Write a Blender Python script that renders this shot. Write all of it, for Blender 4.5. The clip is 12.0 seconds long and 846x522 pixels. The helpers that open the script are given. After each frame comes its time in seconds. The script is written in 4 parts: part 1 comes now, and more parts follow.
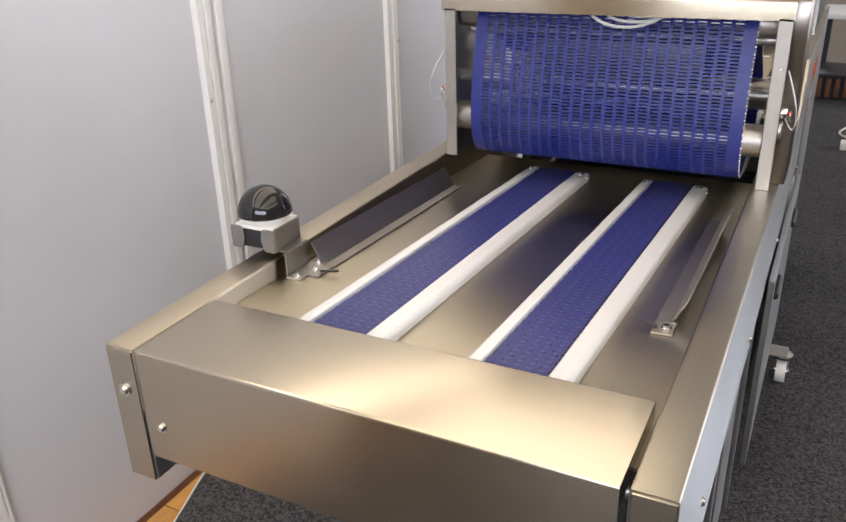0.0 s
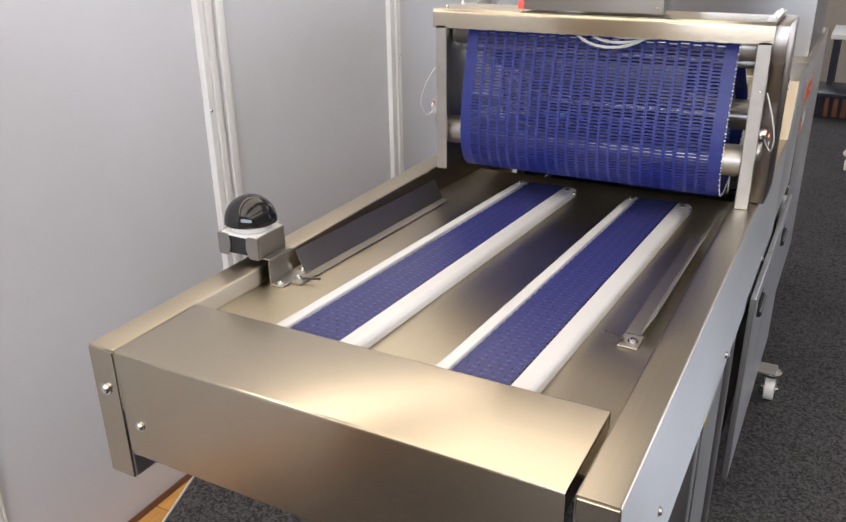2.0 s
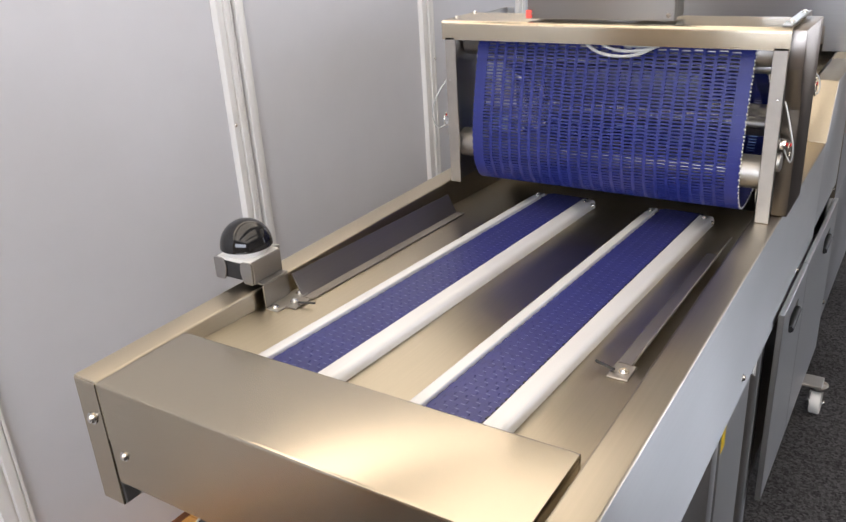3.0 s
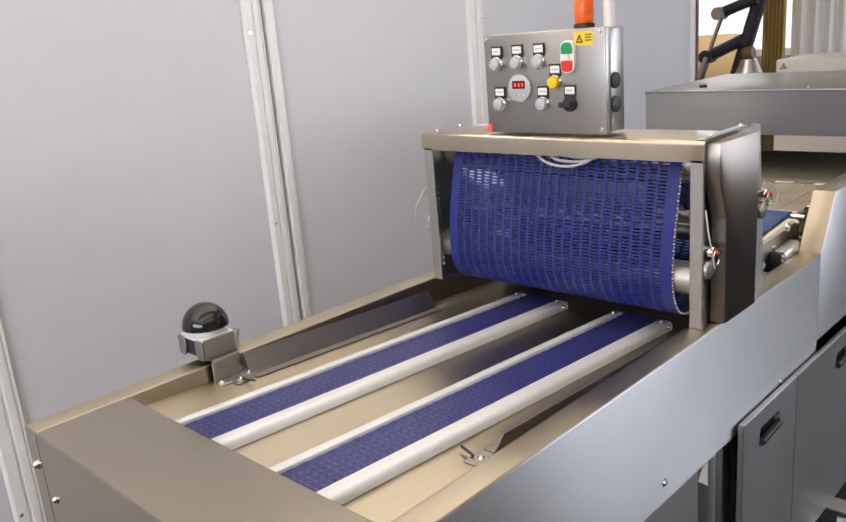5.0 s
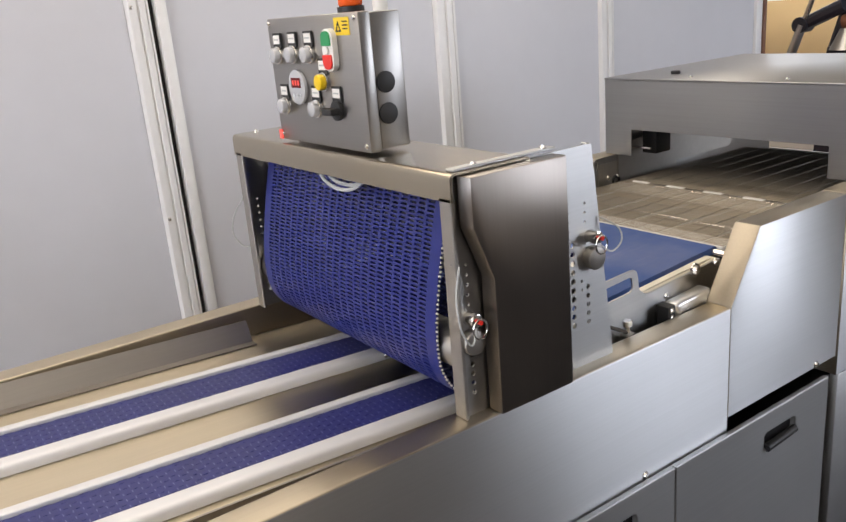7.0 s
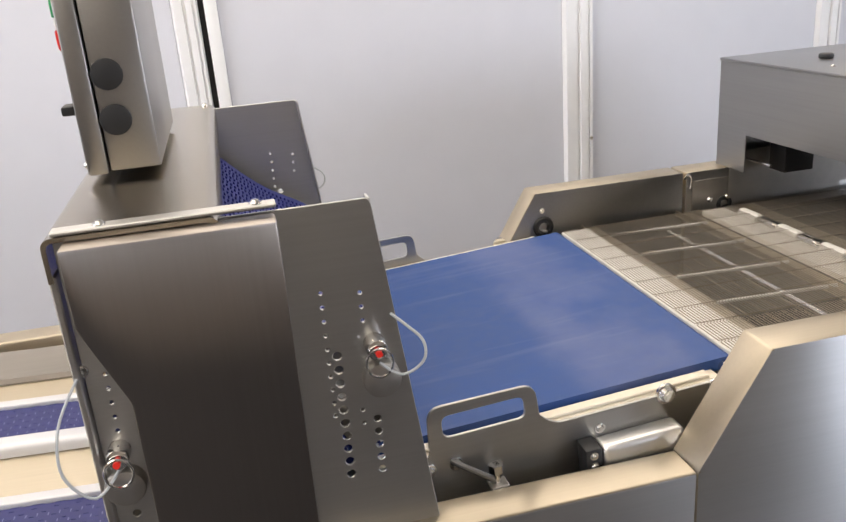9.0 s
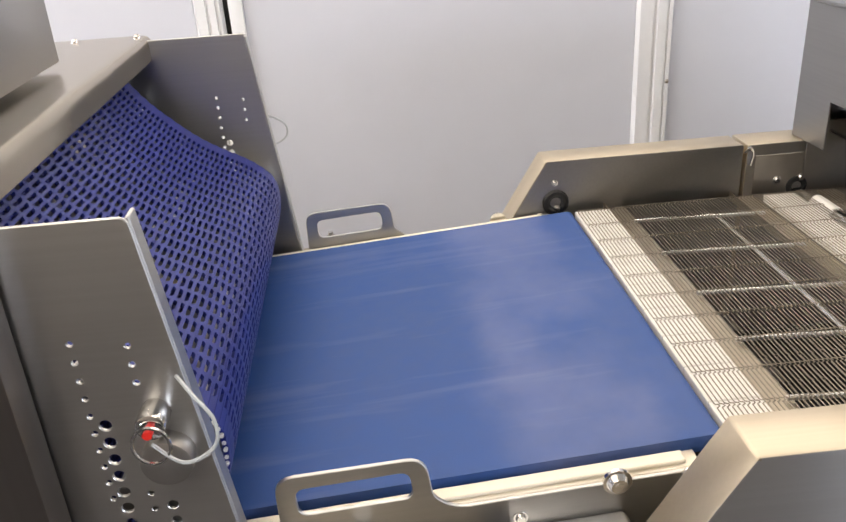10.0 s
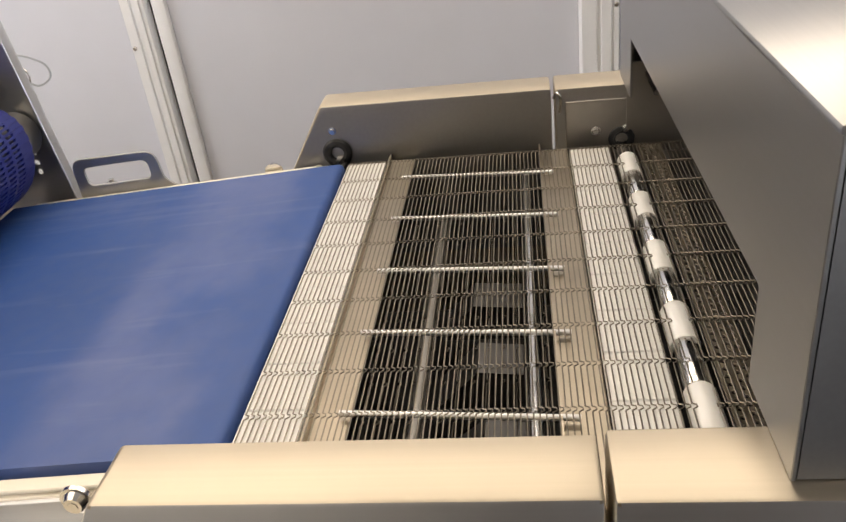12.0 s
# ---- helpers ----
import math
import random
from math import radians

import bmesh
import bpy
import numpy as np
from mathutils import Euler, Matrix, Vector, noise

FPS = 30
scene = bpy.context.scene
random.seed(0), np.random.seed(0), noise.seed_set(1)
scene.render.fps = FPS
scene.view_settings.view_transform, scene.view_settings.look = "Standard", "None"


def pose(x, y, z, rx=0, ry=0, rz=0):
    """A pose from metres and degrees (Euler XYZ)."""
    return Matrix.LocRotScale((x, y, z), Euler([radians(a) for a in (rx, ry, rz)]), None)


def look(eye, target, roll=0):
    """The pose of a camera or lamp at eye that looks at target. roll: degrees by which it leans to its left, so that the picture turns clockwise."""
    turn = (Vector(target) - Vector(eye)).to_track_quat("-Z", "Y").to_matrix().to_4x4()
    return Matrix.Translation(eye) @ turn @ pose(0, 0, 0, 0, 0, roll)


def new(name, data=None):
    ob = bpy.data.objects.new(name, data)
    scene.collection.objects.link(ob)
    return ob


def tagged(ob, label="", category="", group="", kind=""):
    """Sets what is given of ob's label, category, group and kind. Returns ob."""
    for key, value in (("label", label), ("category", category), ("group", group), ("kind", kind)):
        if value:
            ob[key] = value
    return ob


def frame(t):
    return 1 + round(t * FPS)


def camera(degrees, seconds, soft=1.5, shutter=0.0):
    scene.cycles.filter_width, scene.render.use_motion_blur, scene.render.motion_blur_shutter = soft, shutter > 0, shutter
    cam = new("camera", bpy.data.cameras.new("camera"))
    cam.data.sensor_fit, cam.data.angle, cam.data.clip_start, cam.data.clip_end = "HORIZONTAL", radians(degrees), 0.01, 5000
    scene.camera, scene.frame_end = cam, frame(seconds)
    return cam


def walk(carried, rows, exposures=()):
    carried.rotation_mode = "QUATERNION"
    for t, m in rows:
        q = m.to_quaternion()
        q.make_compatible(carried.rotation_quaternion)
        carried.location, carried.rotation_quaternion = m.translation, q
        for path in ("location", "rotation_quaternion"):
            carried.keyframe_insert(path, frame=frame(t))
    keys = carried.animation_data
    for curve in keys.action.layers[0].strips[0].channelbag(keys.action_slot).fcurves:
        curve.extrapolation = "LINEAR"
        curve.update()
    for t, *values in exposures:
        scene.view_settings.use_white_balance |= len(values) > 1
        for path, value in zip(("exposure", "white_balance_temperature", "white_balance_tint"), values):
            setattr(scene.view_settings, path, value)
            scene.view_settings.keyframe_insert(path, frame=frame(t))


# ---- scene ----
cam = camera(55.2, 12.0)
PATH = [
    (0, (0.437, -0.636, 1.332), (-0.405, 0.984, 0.516), -1.8),
    (0.5, (0.439, -0.636, 1.334), (-0.396, 0.991, 0.523), -1.5),
    (1, (0.443, -0.636, 1.333), (-0.397, 0.993, 0.533), -1.7),
    (1.5, (0.458, -0.637, 1.335), (-0.39, 0.991, 0.54), -1.2),
    (2, (0.5, -0.641, 1.345), (-0.373, 0.976, 0.554), -0.9),
    (2.5, (0.528, -0.612, 1.353), (-0.399, 0.971, 0.556), -2.9),
    (3, (0.586, -0.541, 1.374), (-0.432, 0.984, 0.576), -3.6),
    (3.5, (0.664, -0.5, 1.4), (-0.428, 0.998, 0.651), -4.6),
    (3.7, (0.717, -0.494, 1.411), (-0.413, 0.996, 0.704), -5.0),
    (5.3, (1.006, -0.313, 1.367), (-0.387, 1.022, 0.841), -4.4),
    (5.5, (1.018, -0.237, 1.365), (-0.396, 1.075, 0.835), -4.3),
    (6, (1.073, -0.058, 1.371), (-0.388, 1.197, 0.83), -5.7),
    (6.5, (1.168, 0.146, 1.368), (-0.348, 1.319, 0.796), -5.0),
    (8.3, (1.085, 0.856, 1.346), (-0.686, 1.546, 0.724), -4.6),
    (8.5, (1.079, 0.944, 1.351), (-0.725, 1.535, 0.721), -3.7),
    (9, (1.021, 1.106, 1.338), (-0.815, 1.513, 0.657), -4.5),
    (9.5, (0.9, 1.237, 1.339), (-0.937, 1.48, 0.588), -2.7),
    (10, (0.804, 1.359, 1.324), (-1.001, 1.467, 0.47), -3.8),
    (10.5, (0.791, 1.52, 1.338), (-0.978, 1.436, 0.408), -2.0),
    (11, (0.768, 1.654, 1.328), (-0.948, 1.412, 0.332), -5.6),
    (11.5, (0.714, 1.764, 1.292), (-1.015, 1.56, 0.307), -6.0),
    (12, (0.682, 1.877, 1.276), (-1.031, 1.605, 0.28), -7.5),
]
walk(cam, [(t, look(eye, target, roll)) for t, eye, target, roll in PATH],
     [(0, -0.12, 6550, 10), (3.5, -0.19, 6500, 10), (5.5, -0.33, 6550, 10), (6.5, -0.34, 6550, 10), (8.5, 0.02, 6450, 10), (10, 0.33, 6500, 10), (11, 0.36, 6600, 10), (12, 0.10, 6750, 10)])

# ---- world and light ----
world = bpy.data.worlds.new("daylight")
scene.world = world
world.use_nodes = True
sky = world.node_tree.nodes.new("ShaderNodeTexSky")
sky.sky_type, sky.sun_disc = "NISHITA", False
sky.sun_elevation, sky.sun_rotation = radians(42), radians(100)
world.node_tree.links.new(sky.outputs[0], world.node_tree.nodes["Background"].inputs[0])
world.node_tree.nodes["Background"].inputs[1].default_value = 0.10

sun = new("sun", bpy.data.lights.new("sun", "SUN"))
sun.data.energy, sun.data.angle, sun.data.color = 2.0, radians(1), (1, 0.95, 0.88)
sun.matrix_world = look((6, 9, 6), (3.5, 6, 0))


def area(name, eye, target, w, h, watts, color):
    ob = new(name, bpy.data.lights.new(name, "AREA"))
    ob.data.shape, ob.data.size, ob.data.size_y, ob.data.energy, ob.data.color = "RECTANGLE", w, h, watts, color
    ob.matrix_world = look(eye, target)
    return ob


DAY = (0.84, 0.88, 1.0)
WARM = (1.0, 0.875, 0.745)
area("window_light", (4.38, 5.50, 1.65), (0.5, 5.0, 1.5), 2.3, 1.4, 120, DAY)
area("corner_window_light", (3.65, 6.88, 1.68), (3.3, 3, 1.68), 1.2, 1.4, 16, DAY)
area("south_window_light", (0.9, -3.05, 1.8), (0.2, 0, 1.2), 3.2, 0.9, 104, DAY)
area("far_window_light", (-1.45, 6.88, 1.68), (-1.45, 3, 1.68), 3.1, 1.4, 24, DAY)
# x, first and last y, watts: the row behind the partition and the one over the machine are the longest
LUMINAIRES = ((-1.62, -2.3, 3.9, 66), (-0.42, -2.3, 2.7, 21), (0.98, -2.3, 1.4, 9), (2.3, -2.3, 1.4, 9))
for lx, y0, y1, watts in LUMINAIRES:
    area("luminaire_light", (lx, (y0 + y1) / 2, 2.63), (lx, (y0 + y1) / 2, 0), 0.96, y1 - y0, watts, WARM)


# ---- materials ----
def material(name, color, rough=0.5, metal=0.0, vary=0.08, scale=40.0, bump=0.0, stretch=(1, 1, 1), rough_vary=0.08, coarse=4.0, spec=0.5, per_object=0.0, aniso=0.0, spread=(1, 0, 1)):
    """A procedural surface: two scales of noise on colour and roughness, and a fine relief."""
    m = bpy.data.materials.new(name)
    m.use_nodes = True
    n, k = m.node_tree.nodes, m.node_tree.links
    b = n["Principled BSDF"]
    b.inputs["Metallic"].default_value = metal
    b.inputs["Specular IOR Level"].default_value = spec
    if aniso:
        b.inputs["Anisotropic"].default_value = aniso
        tg = n.new("ShaderNodeCombineXYZ")
        for i in range(3):
            tg.inputs[i].default_value = spread[i]
        k.new(tg.outputs[0], b.inputs["Tangent"])
    co = n.new("ShaderNodeTexCoord")
    mp = n.new("ShaderNodeMapping")
    mp.inputs["Scale"].default_value = stretch
    k.new(co.outputs["Object"], mp.inputs["Vector"])
    fine, big = n.new("ShaderNodeTexNoise"), n.new("ShaderNodeTexNoise")
    fine.inputs["Scale"].default_value, fine.inputs["Detail"].default_value = scale, 6
    big.inputs["Scale"].default_value, big.inputs["Detail"].default_value = coarse, 3
    k.new(mp.outputs[0], fine.inputs["Vector"])
    k.new(co.outputs["Object"], big.inputs["Vector"])
    mix = n.new("ShaderNodeMath")
    mix.operation = "ADD"
    k.new(fine.outputs["Fac"], mix.inputs[0])
    k.new(big.outputs["Fac"], mix.inputs[1])
    half = n.new("ShaderNodeMath")
    half.operation, half.inputs[1].default_value = "MULTIPLY", 0.5
    k.new(mix.outputs[0], half.inputs[0])
    ramp = n.new("ShaderNodeMapRange")
    ramp.inputs["From Min"].default_value, ramp.inputs["From Max"].default_value = 0.3, 0.7
    ramp.inputs["To Min"].default_value, ramp.inputs["To Max"].default_value = 1 - vary, 1 + vary
    k.new(half.outputs[0], ramp.inputs["Value"])
    last = ramp.outputs[0]
    if per_object:
        info = n.new("ShaderNodeObjectInfo")
        r2 = n.new("ShaderNodeMapRange")
        r2.inputs["To Min"].default_value, r2.inputs["To Max"].default_value = 1 - per_object, 1 + per_object
        k.new(info.outputs["Random"], r2.inputs["Value"])
        mul = n.new("ShaderNodeMath")
        mul.operation = "MULTIPLY"
        k.new(last, mul.inputs[0])
        k.new(r2.outputs[0], mul.inputs[1])
        last = mul.outputs[0]
    tone = n.new("ShaderNodeVectorMath")
    tone.operation = "SCALE"
    tone.inputs[0].default_value = color
    k.new(last, tone.inputs["Scale"])
    k.new(tone.outputs[0], b.inputs["Base Color"])
    rr = n.new("ShaderNodeMapRange")
    rr.inputs["From Min"].default_value, rr.inputs["From Max"].default_value = 0.3, 0.7
    rr.inputs["To Min"].default_value, rr.inputs["To Max"].default_value = max(0.02, rough - rough_vary), min(1, rough + rough_vary)
    k.new(half.outputs[0], rr.inputs["Value"])
    k.new(rr.outputs[0], b.inputs["Roughness"])
    if bump:
        bp = n.new("ShaderNodeBump")
        bp.inputs["Strength"].default_value, bp.inputs["Distance"].default_value = bump, 0.002
        k.new(fine.outputs["Fac"], bp.inputs["Height"])
        k.new(bp.outputs[0], b.inputs["Normal"])
    return m


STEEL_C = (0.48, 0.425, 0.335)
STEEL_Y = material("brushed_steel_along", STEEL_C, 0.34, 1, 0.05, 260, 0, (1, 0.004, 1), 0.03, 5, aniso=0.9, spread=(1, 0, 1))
STEEL_X = material("brushed_steel_across", STEEL_C, 0.22, 1, 0.045, 260, 0, (0.004, 1, 1), 0.02, 5, aniso=0.93, spread=(0, 1, 1))
STEEL_SIDE = material("brushed_steel_panel", (0.50, 0.50, 0.495), 0.35, 1, 0.06, 260, 0, (1, 0.004, 1), 0.03, 4, aniso=0.75, spread=(1, 0, 1))
# Darker copy of the steel: dark reflections on hood and inner walls as colour.
STEEL_SHADED = material("brushed_steel_shaded", (0.37, 0.37, 0.365), 0.33, 1, 0.06, 260, 0, (0.004, 1, 1), 0.03, 4, aniso=0.75, spread=(0, 1, 1))
STEEL_DULL = material("dull_steel", (0.44, 0.42, 0.39), 0.45, 1, 0.10, 60, 0.05)
# Dark steel; on recessed parts the tone also holds their shade.
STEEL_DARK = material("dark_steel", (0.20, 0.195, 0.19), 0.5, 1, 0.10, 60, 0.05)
STEEL_BOX = material("satin_steel", (0.38, 0.37, 0.355), 0.36, 1, 0.04, 260, 0, (0.004, 1, 1), 0.02, 3, aniso=0.5, spread=(0, 1, 1))
# Brown-grey tone carries the dark room mirrored in the side cover.
STEEL_COVER = material("dark_mirroring_steel", (0.33, 0.30, 0.275), 0.36, 1, 0.05, 260, 0, (1, 1, 0.004), 0.03, 4, aniso=0.9, spread=(1, 1, 0))
# Deflector steel, toned down to hold the dark reflection on its faces.
STEEL_STRIP = material("dark_reflection_steel", (0.34, 0.32, 0.30), 0.40, 1, 0.06, 200, 0, (1, 0.004, 1), 0.02, 3)
STEEL_TRAY = material("tray_steel", (0.58, 0.515, 0.395), 0.34, 1, 0.05, 260, 0, (1, 0.004, 1), 0.015, 3, aniso=0.88, spread=(1, 0, 1))
TAN_STEEL = material("tan_stained_steel", (0.46, 0.405, 0.32), 0.36, 1, 0.12, 30, 0, (1, 1, 1), 0.03, 5)
# Lit copy of the rail steel: cool window sheen put into the colour.
STEEL_APRON = material("daylit_brushed_apron", (0.58, 0.585, 0.59), 0.42, 1, 0.05, 260, 0, (1, 0.004, 1), 0.03, 5, aniso=0.94, spread=(1, 0, 1))
CHROME = material("polished_steel", (0.75, 0.74, 0.72), 0.16, 1, 0.04, 60)
WIRE = material("wire_steel", (0.29, 0.26, 0.215), 0.48, 1, 0.06, 60, per_object=0.12)
ALU = material("anodised_aluminium", (0.80, 0.80, 0.80), 0.38, 1, 0.04, 120, 0.03, (1, 1, 0.02))
ALU_GUIDE = material("matt_aluminium", (0.68, 0.685, 0.70), 0.42, 0.25, 0.05, 120, 0.03, (1, 0.02, 1))
WALL = material("pale_laminate", (0.645, 0.655, 0.705), 0.42, 0, 0.025, 12, 0.01, rough_vary=0.05, coarse=1.3, per_object=0.015)
PROFILE = material("white_profile", (0.82, 0.82, 0.82), 0.35, 0, 0.03, 30)
CEIL = material("cream_ceiling", (0.80, 0.76, 0.68), 0.8, 0, 0.03, 30)
PLASTER = material("warm_plaster", (0.38, 0.33, 0.28), 0.8, 0, 0.06, 20, 0.1)
BELT = material("blue_plastic_links", (0.020, 0.028, 0.175), 0.36, 0, 0.08, 60, spec=0.35, per_object=0.05)
BELT_FLAT = material("violet_blue_links", (0.022, 0.026, 0.145), 0.40, 0, 0.08, 60, 0.02, per_object=0.07)
# Pale tone for the painted glints at the link hinges.
DASH = material("pale_blue_glint", (0.14, 0.15, 0.30), 0.3, 0, 0.05, 60)
WHITE = material("white_plastic", (0.80, 0.79, 0.76), 0.4, 0, 0.04, 40)
CREAM = material("cream_plastic", (0.78, 0.72, 0.60), 0.4, 0, 0.04, 40)
BLACK = material("black_plastic", (0.012, 0.012, 0.013), 0.06, 0, 0.05, 40, rough_vary=0.02)
BLACK_MATT = material("black_rubber", (0.015, 0.015, 0.016), 0.5, 0, 0.1, 40)
GREY_CAP = material("grey_button_cap", (0.55, 0.56, 0.58), 0.25, 0.3, 0.03, 40)
YELLOW = material("yellow_plastic", (0.85, 0.58, 0.01), 0.35, 0, 0.03, 40)
STICKER = material("yellow_sticker", (0.85, 0.60, 0.03), 0.45, 0, 0.03, 40)
ORANGE = material("orange_red_lens", (0.90, 0.13, 0.02), 0.25, 0, 0.03, 40)
RED = material("red_plastic", (0.75, 0.03, 0.02), 0.35, 0, 0.03, 40)
GREEN = material("green_plastic", (0.02, 0.30, 0.10), 0.35, 0, 0.03, 40)
DISPLAY = material("dark_red_display", (0.12, 0.006, 0.006), 0.15, 0, 0.03, 40)
CABLE = material("grey_cable", (0.45, 0.47, 0.48), 0.4, 0, 0.05, 60)
# Near-black that stands for the shade inside gaps and cavities.
SHADE = material("cavity_shade", (0.015, 0.015, 0.014), 0.7, 0, 0.1, 20)
BROWN = material("brown_wood", (0.16, 0.06, 0.025), 0.5, 0, 0.25, 20, 0.1, (1, 1, 0.1))
CURTAIN = material("ochre_curtain", (0.42, 0.30, 0.10), 0.85, 0, 0.12, 40, 0.1)
NAVY = material("navy_paint", (0.02, 0.022, 0.035), 0.35, 0, 0.1, 30)


def glow(name, color, strength):
    m = bpy.data.materials.new(name)
    m.use_nodes = True
    b = m.node_tree.nodes["Principled BSDF"]
    b.inputs["Base Color"].default_value = (*color, 1)
    b.inputs["Emission Color"].default_value = (*color, 1)
    b.inputs["Emission Strength"].default_value = strength
    return m


LAMP = glow("warm_luminaire", (1.0, 0.90, 0.76), 1.4)
DIGITS = glow("red_digits", (0.8, 0.06, 0.04), 0.25)


def lit_panel_material():
    """Cream panel, made translucent so that daylight from behind brightens it."""
    m = material("cream_lit_panel", (0.78, 0.68, 0.50), 0.8, 0, 0.05, 60)
    n, k = m.node_tree.nodes, m.node_tree.links
    tr, mx = n.new("ShaderNodeBsdfTranslucent"), n.new("ShaderNodeMixShader")
    tr.inputs["Color"].default_value = (0.9, 0.74, 0.5, 1)
    mx.inputs[0].default_value = 0.6
    out = n["Material Output"]
    k.new(n["Principled BSDF"].outputs[0], mx.inputs[1])
    k.new(tr.outputs[0], mx.inputs[2])
    k.new(mx.outputs[0], out.inputs["Surface"])
    return m


def carpet_material():
    m = material("grey_carpet", (0.062, 0.060, 0.062), 0.95, 0, 0.35, 260, 0.9, coarse=2, spec=0.1)
    n, k = m.node_tree.nodes, m.node_tree.links
    v = n.new("ShaderNodeTexVoronoi")
    v.inputs["Scale"].default_value = 190
    co = n["Texture Coordinate"]
    k.new(co.outputs["Object"], v.inputs["Vector"])
    bw = n.new("ShaderNodeSeparateColor")
    k.new(v.outputs["Color"], bw.inputs[0])
    mr = n.new("ShaderNodeMapRange")
    mr.inputs["To Min"].default_value, mr.inputs["To Max"].default_value = 0.45, 1.7
    k.new(bw.outputs[0], mr.inputs["Value"])
    old = n["Principled BSDF"].inputs["Base Color"].links[0].from_socket
    sc = n.new("ShaderNodeVectorMath")
    sc.operation = "SCALE"
    k.new(old, sc.inputs[0])
    k.new(mr.outputs[0], sc.inputs["Scale"])
    k.new(sc.outputs[0], n["Principled BSDF"].inputs["Base Color"])
    return m


def transfer_material():
    """Blue coated fabric with pale flour smears along and across the belt."""
    m = material("blue_coated_belt", (0.014, 0.062, 0.24), 0.58, 0, 0.10, 50, 0.02, coarse=6)
    n, k = m.node_tree.nodes, m.node_tree.links
    co = n["Texture Coordinate"]
    mp = n.new("ShaderNodeMapping")
    mp.inputs["Scale"].default_value = (22, 2.0, 1)
    k.new(co.outputs["Object"], mp.inputs["Vector"])
    s = n.new("ShaderNodeTexNoise")
    s.inputs["Scale"].default_value, s.inputs["Detail"].default_value = 1.6, 4
    k.new(mp.outputs[0], s.inputs["Vector"])
    mr = n.new("ShaderNodeMapRange")
    mr.inputs["From Min"].default_value, mr.inputs["From Max"].default_value = 0.56, 0.78
    mr.inputs["To Min"].default_value, mr.inputs["To Max"].default_value = 0.0, 0.17
    k.new(s.outputs["Fac"], mr.inputs["Value"])
    # a wide worn band near the discharge end
    sep = n.new("ShaderNodeSeparateXYZ")
    k.new(co.outputs["Object"], sep.inputs[0])
    band = n.new("ShaderNodeMapRange")
    band.interpolation_type = "SMOOTHSTEP"
    band.inputs["From Min"].default_value, band.inputs["From Max"].default_value = 1.475, 1.55
    band.inputs["To Min"].default_value, band.inputs["To Max"].default_value = 0.0, 0.22
    edge = n.new("ShaderNodeTexNoise")
    edge.inputs["Scale"].default_value, edge.inputs["Detail"].default_value = 12, 6
    k.new(co.outputs["Object"], edge.inputs["Vector"])
    wob = n.new("ShaderNodeMath")
    wob.operation, wob.inputs[1].default_value = "MULTIPLY_ADD", 0.10
    k.new(edge.outputs["Fac"], wob.inputs[0])
    k.new(sep.outputs["Y"], wob.inputs[2])
    k.new(wob.outputs[0], band.inputs["Value"])
    stop = n.new("ShaderNodeMapRange")
    stop.interpolation_type = "SMOOTHSTEP"
    stop.inputs["From Min"].default_value, stop.inputs["From Max"].default_value = 1.625, 1.675
    stop.inputs["To Min"].default_value, stop.inputs["To Max"].default_value = 1.0, 0.25
    k.new(wob.outputs[0], stop.inputs["Value"])
    both = n.new("ShaderNodeMath")
    both.operation = "MULTIPLY"
    k.new(band.outputs[0], both.inputs[0])
    k.new(stop.outputs[0], both.inputs[1])
    blot = n.new("ShaderNodeTexNoise")
    blot.inputs["Scale"].default_value, blot.inputs["Detail"].default_value = 7, 5
    k.new(co.outputs["Object"], blot.inputs["Vector"])
    bl = n.new("ShaderNodeMapRange")
    bl.inputs["From Min"].default_value, bl.inputs["From Max"].default_value = 0.33, 0.66
    bl.inputs["To Min"].default_value, bl.inputs["To Max"].default_value = 0.15, 1.0
    k.new(blot.outputs["Fac"], bl.inputs["Value"])
    bm_ = n.new("ShaderNodeMath")
    bm_.operation = "MULTIPLY"
    k.new(both.outputs[0], bm_.inputs[0])
    k.new(bl.outputs[0], bm_.inputs[1])
    add = n.new("ShaderNodeMath")
    add.operation, add.use_clamp = "ADD", True
    k.new(mr.outputs[0], add.inputs[0])
    k.new(bm_.outputs[0], add.inputs[1])
    mx = n.new("ShaderNodeMix")
    mx.data_type = "RGBA"
    b = n["Principled BSDF"]
    k.new(b.inputs["Base Color"].links[0].from_socket, mx.inputs[6])
    mx.inputs[7].default_value = (0.34, 0.34, 0.46, 1)
    k.new(add.outputs[0], mx.inputs[0])
    k.new(mx.outputs[2], b.inputs["Base Color"])
    return m


def parquet_material():
    return material("oak_parquet", (0.58, 0.30, 0.08), 0.4, 0, 0.25, 30, 0.05, (6, 0.5, 1), coarse=5, per_object=0.15)


CARPET, TRANSFER, PARQUET = carpet_material(), transfer_material(), parquet_material()


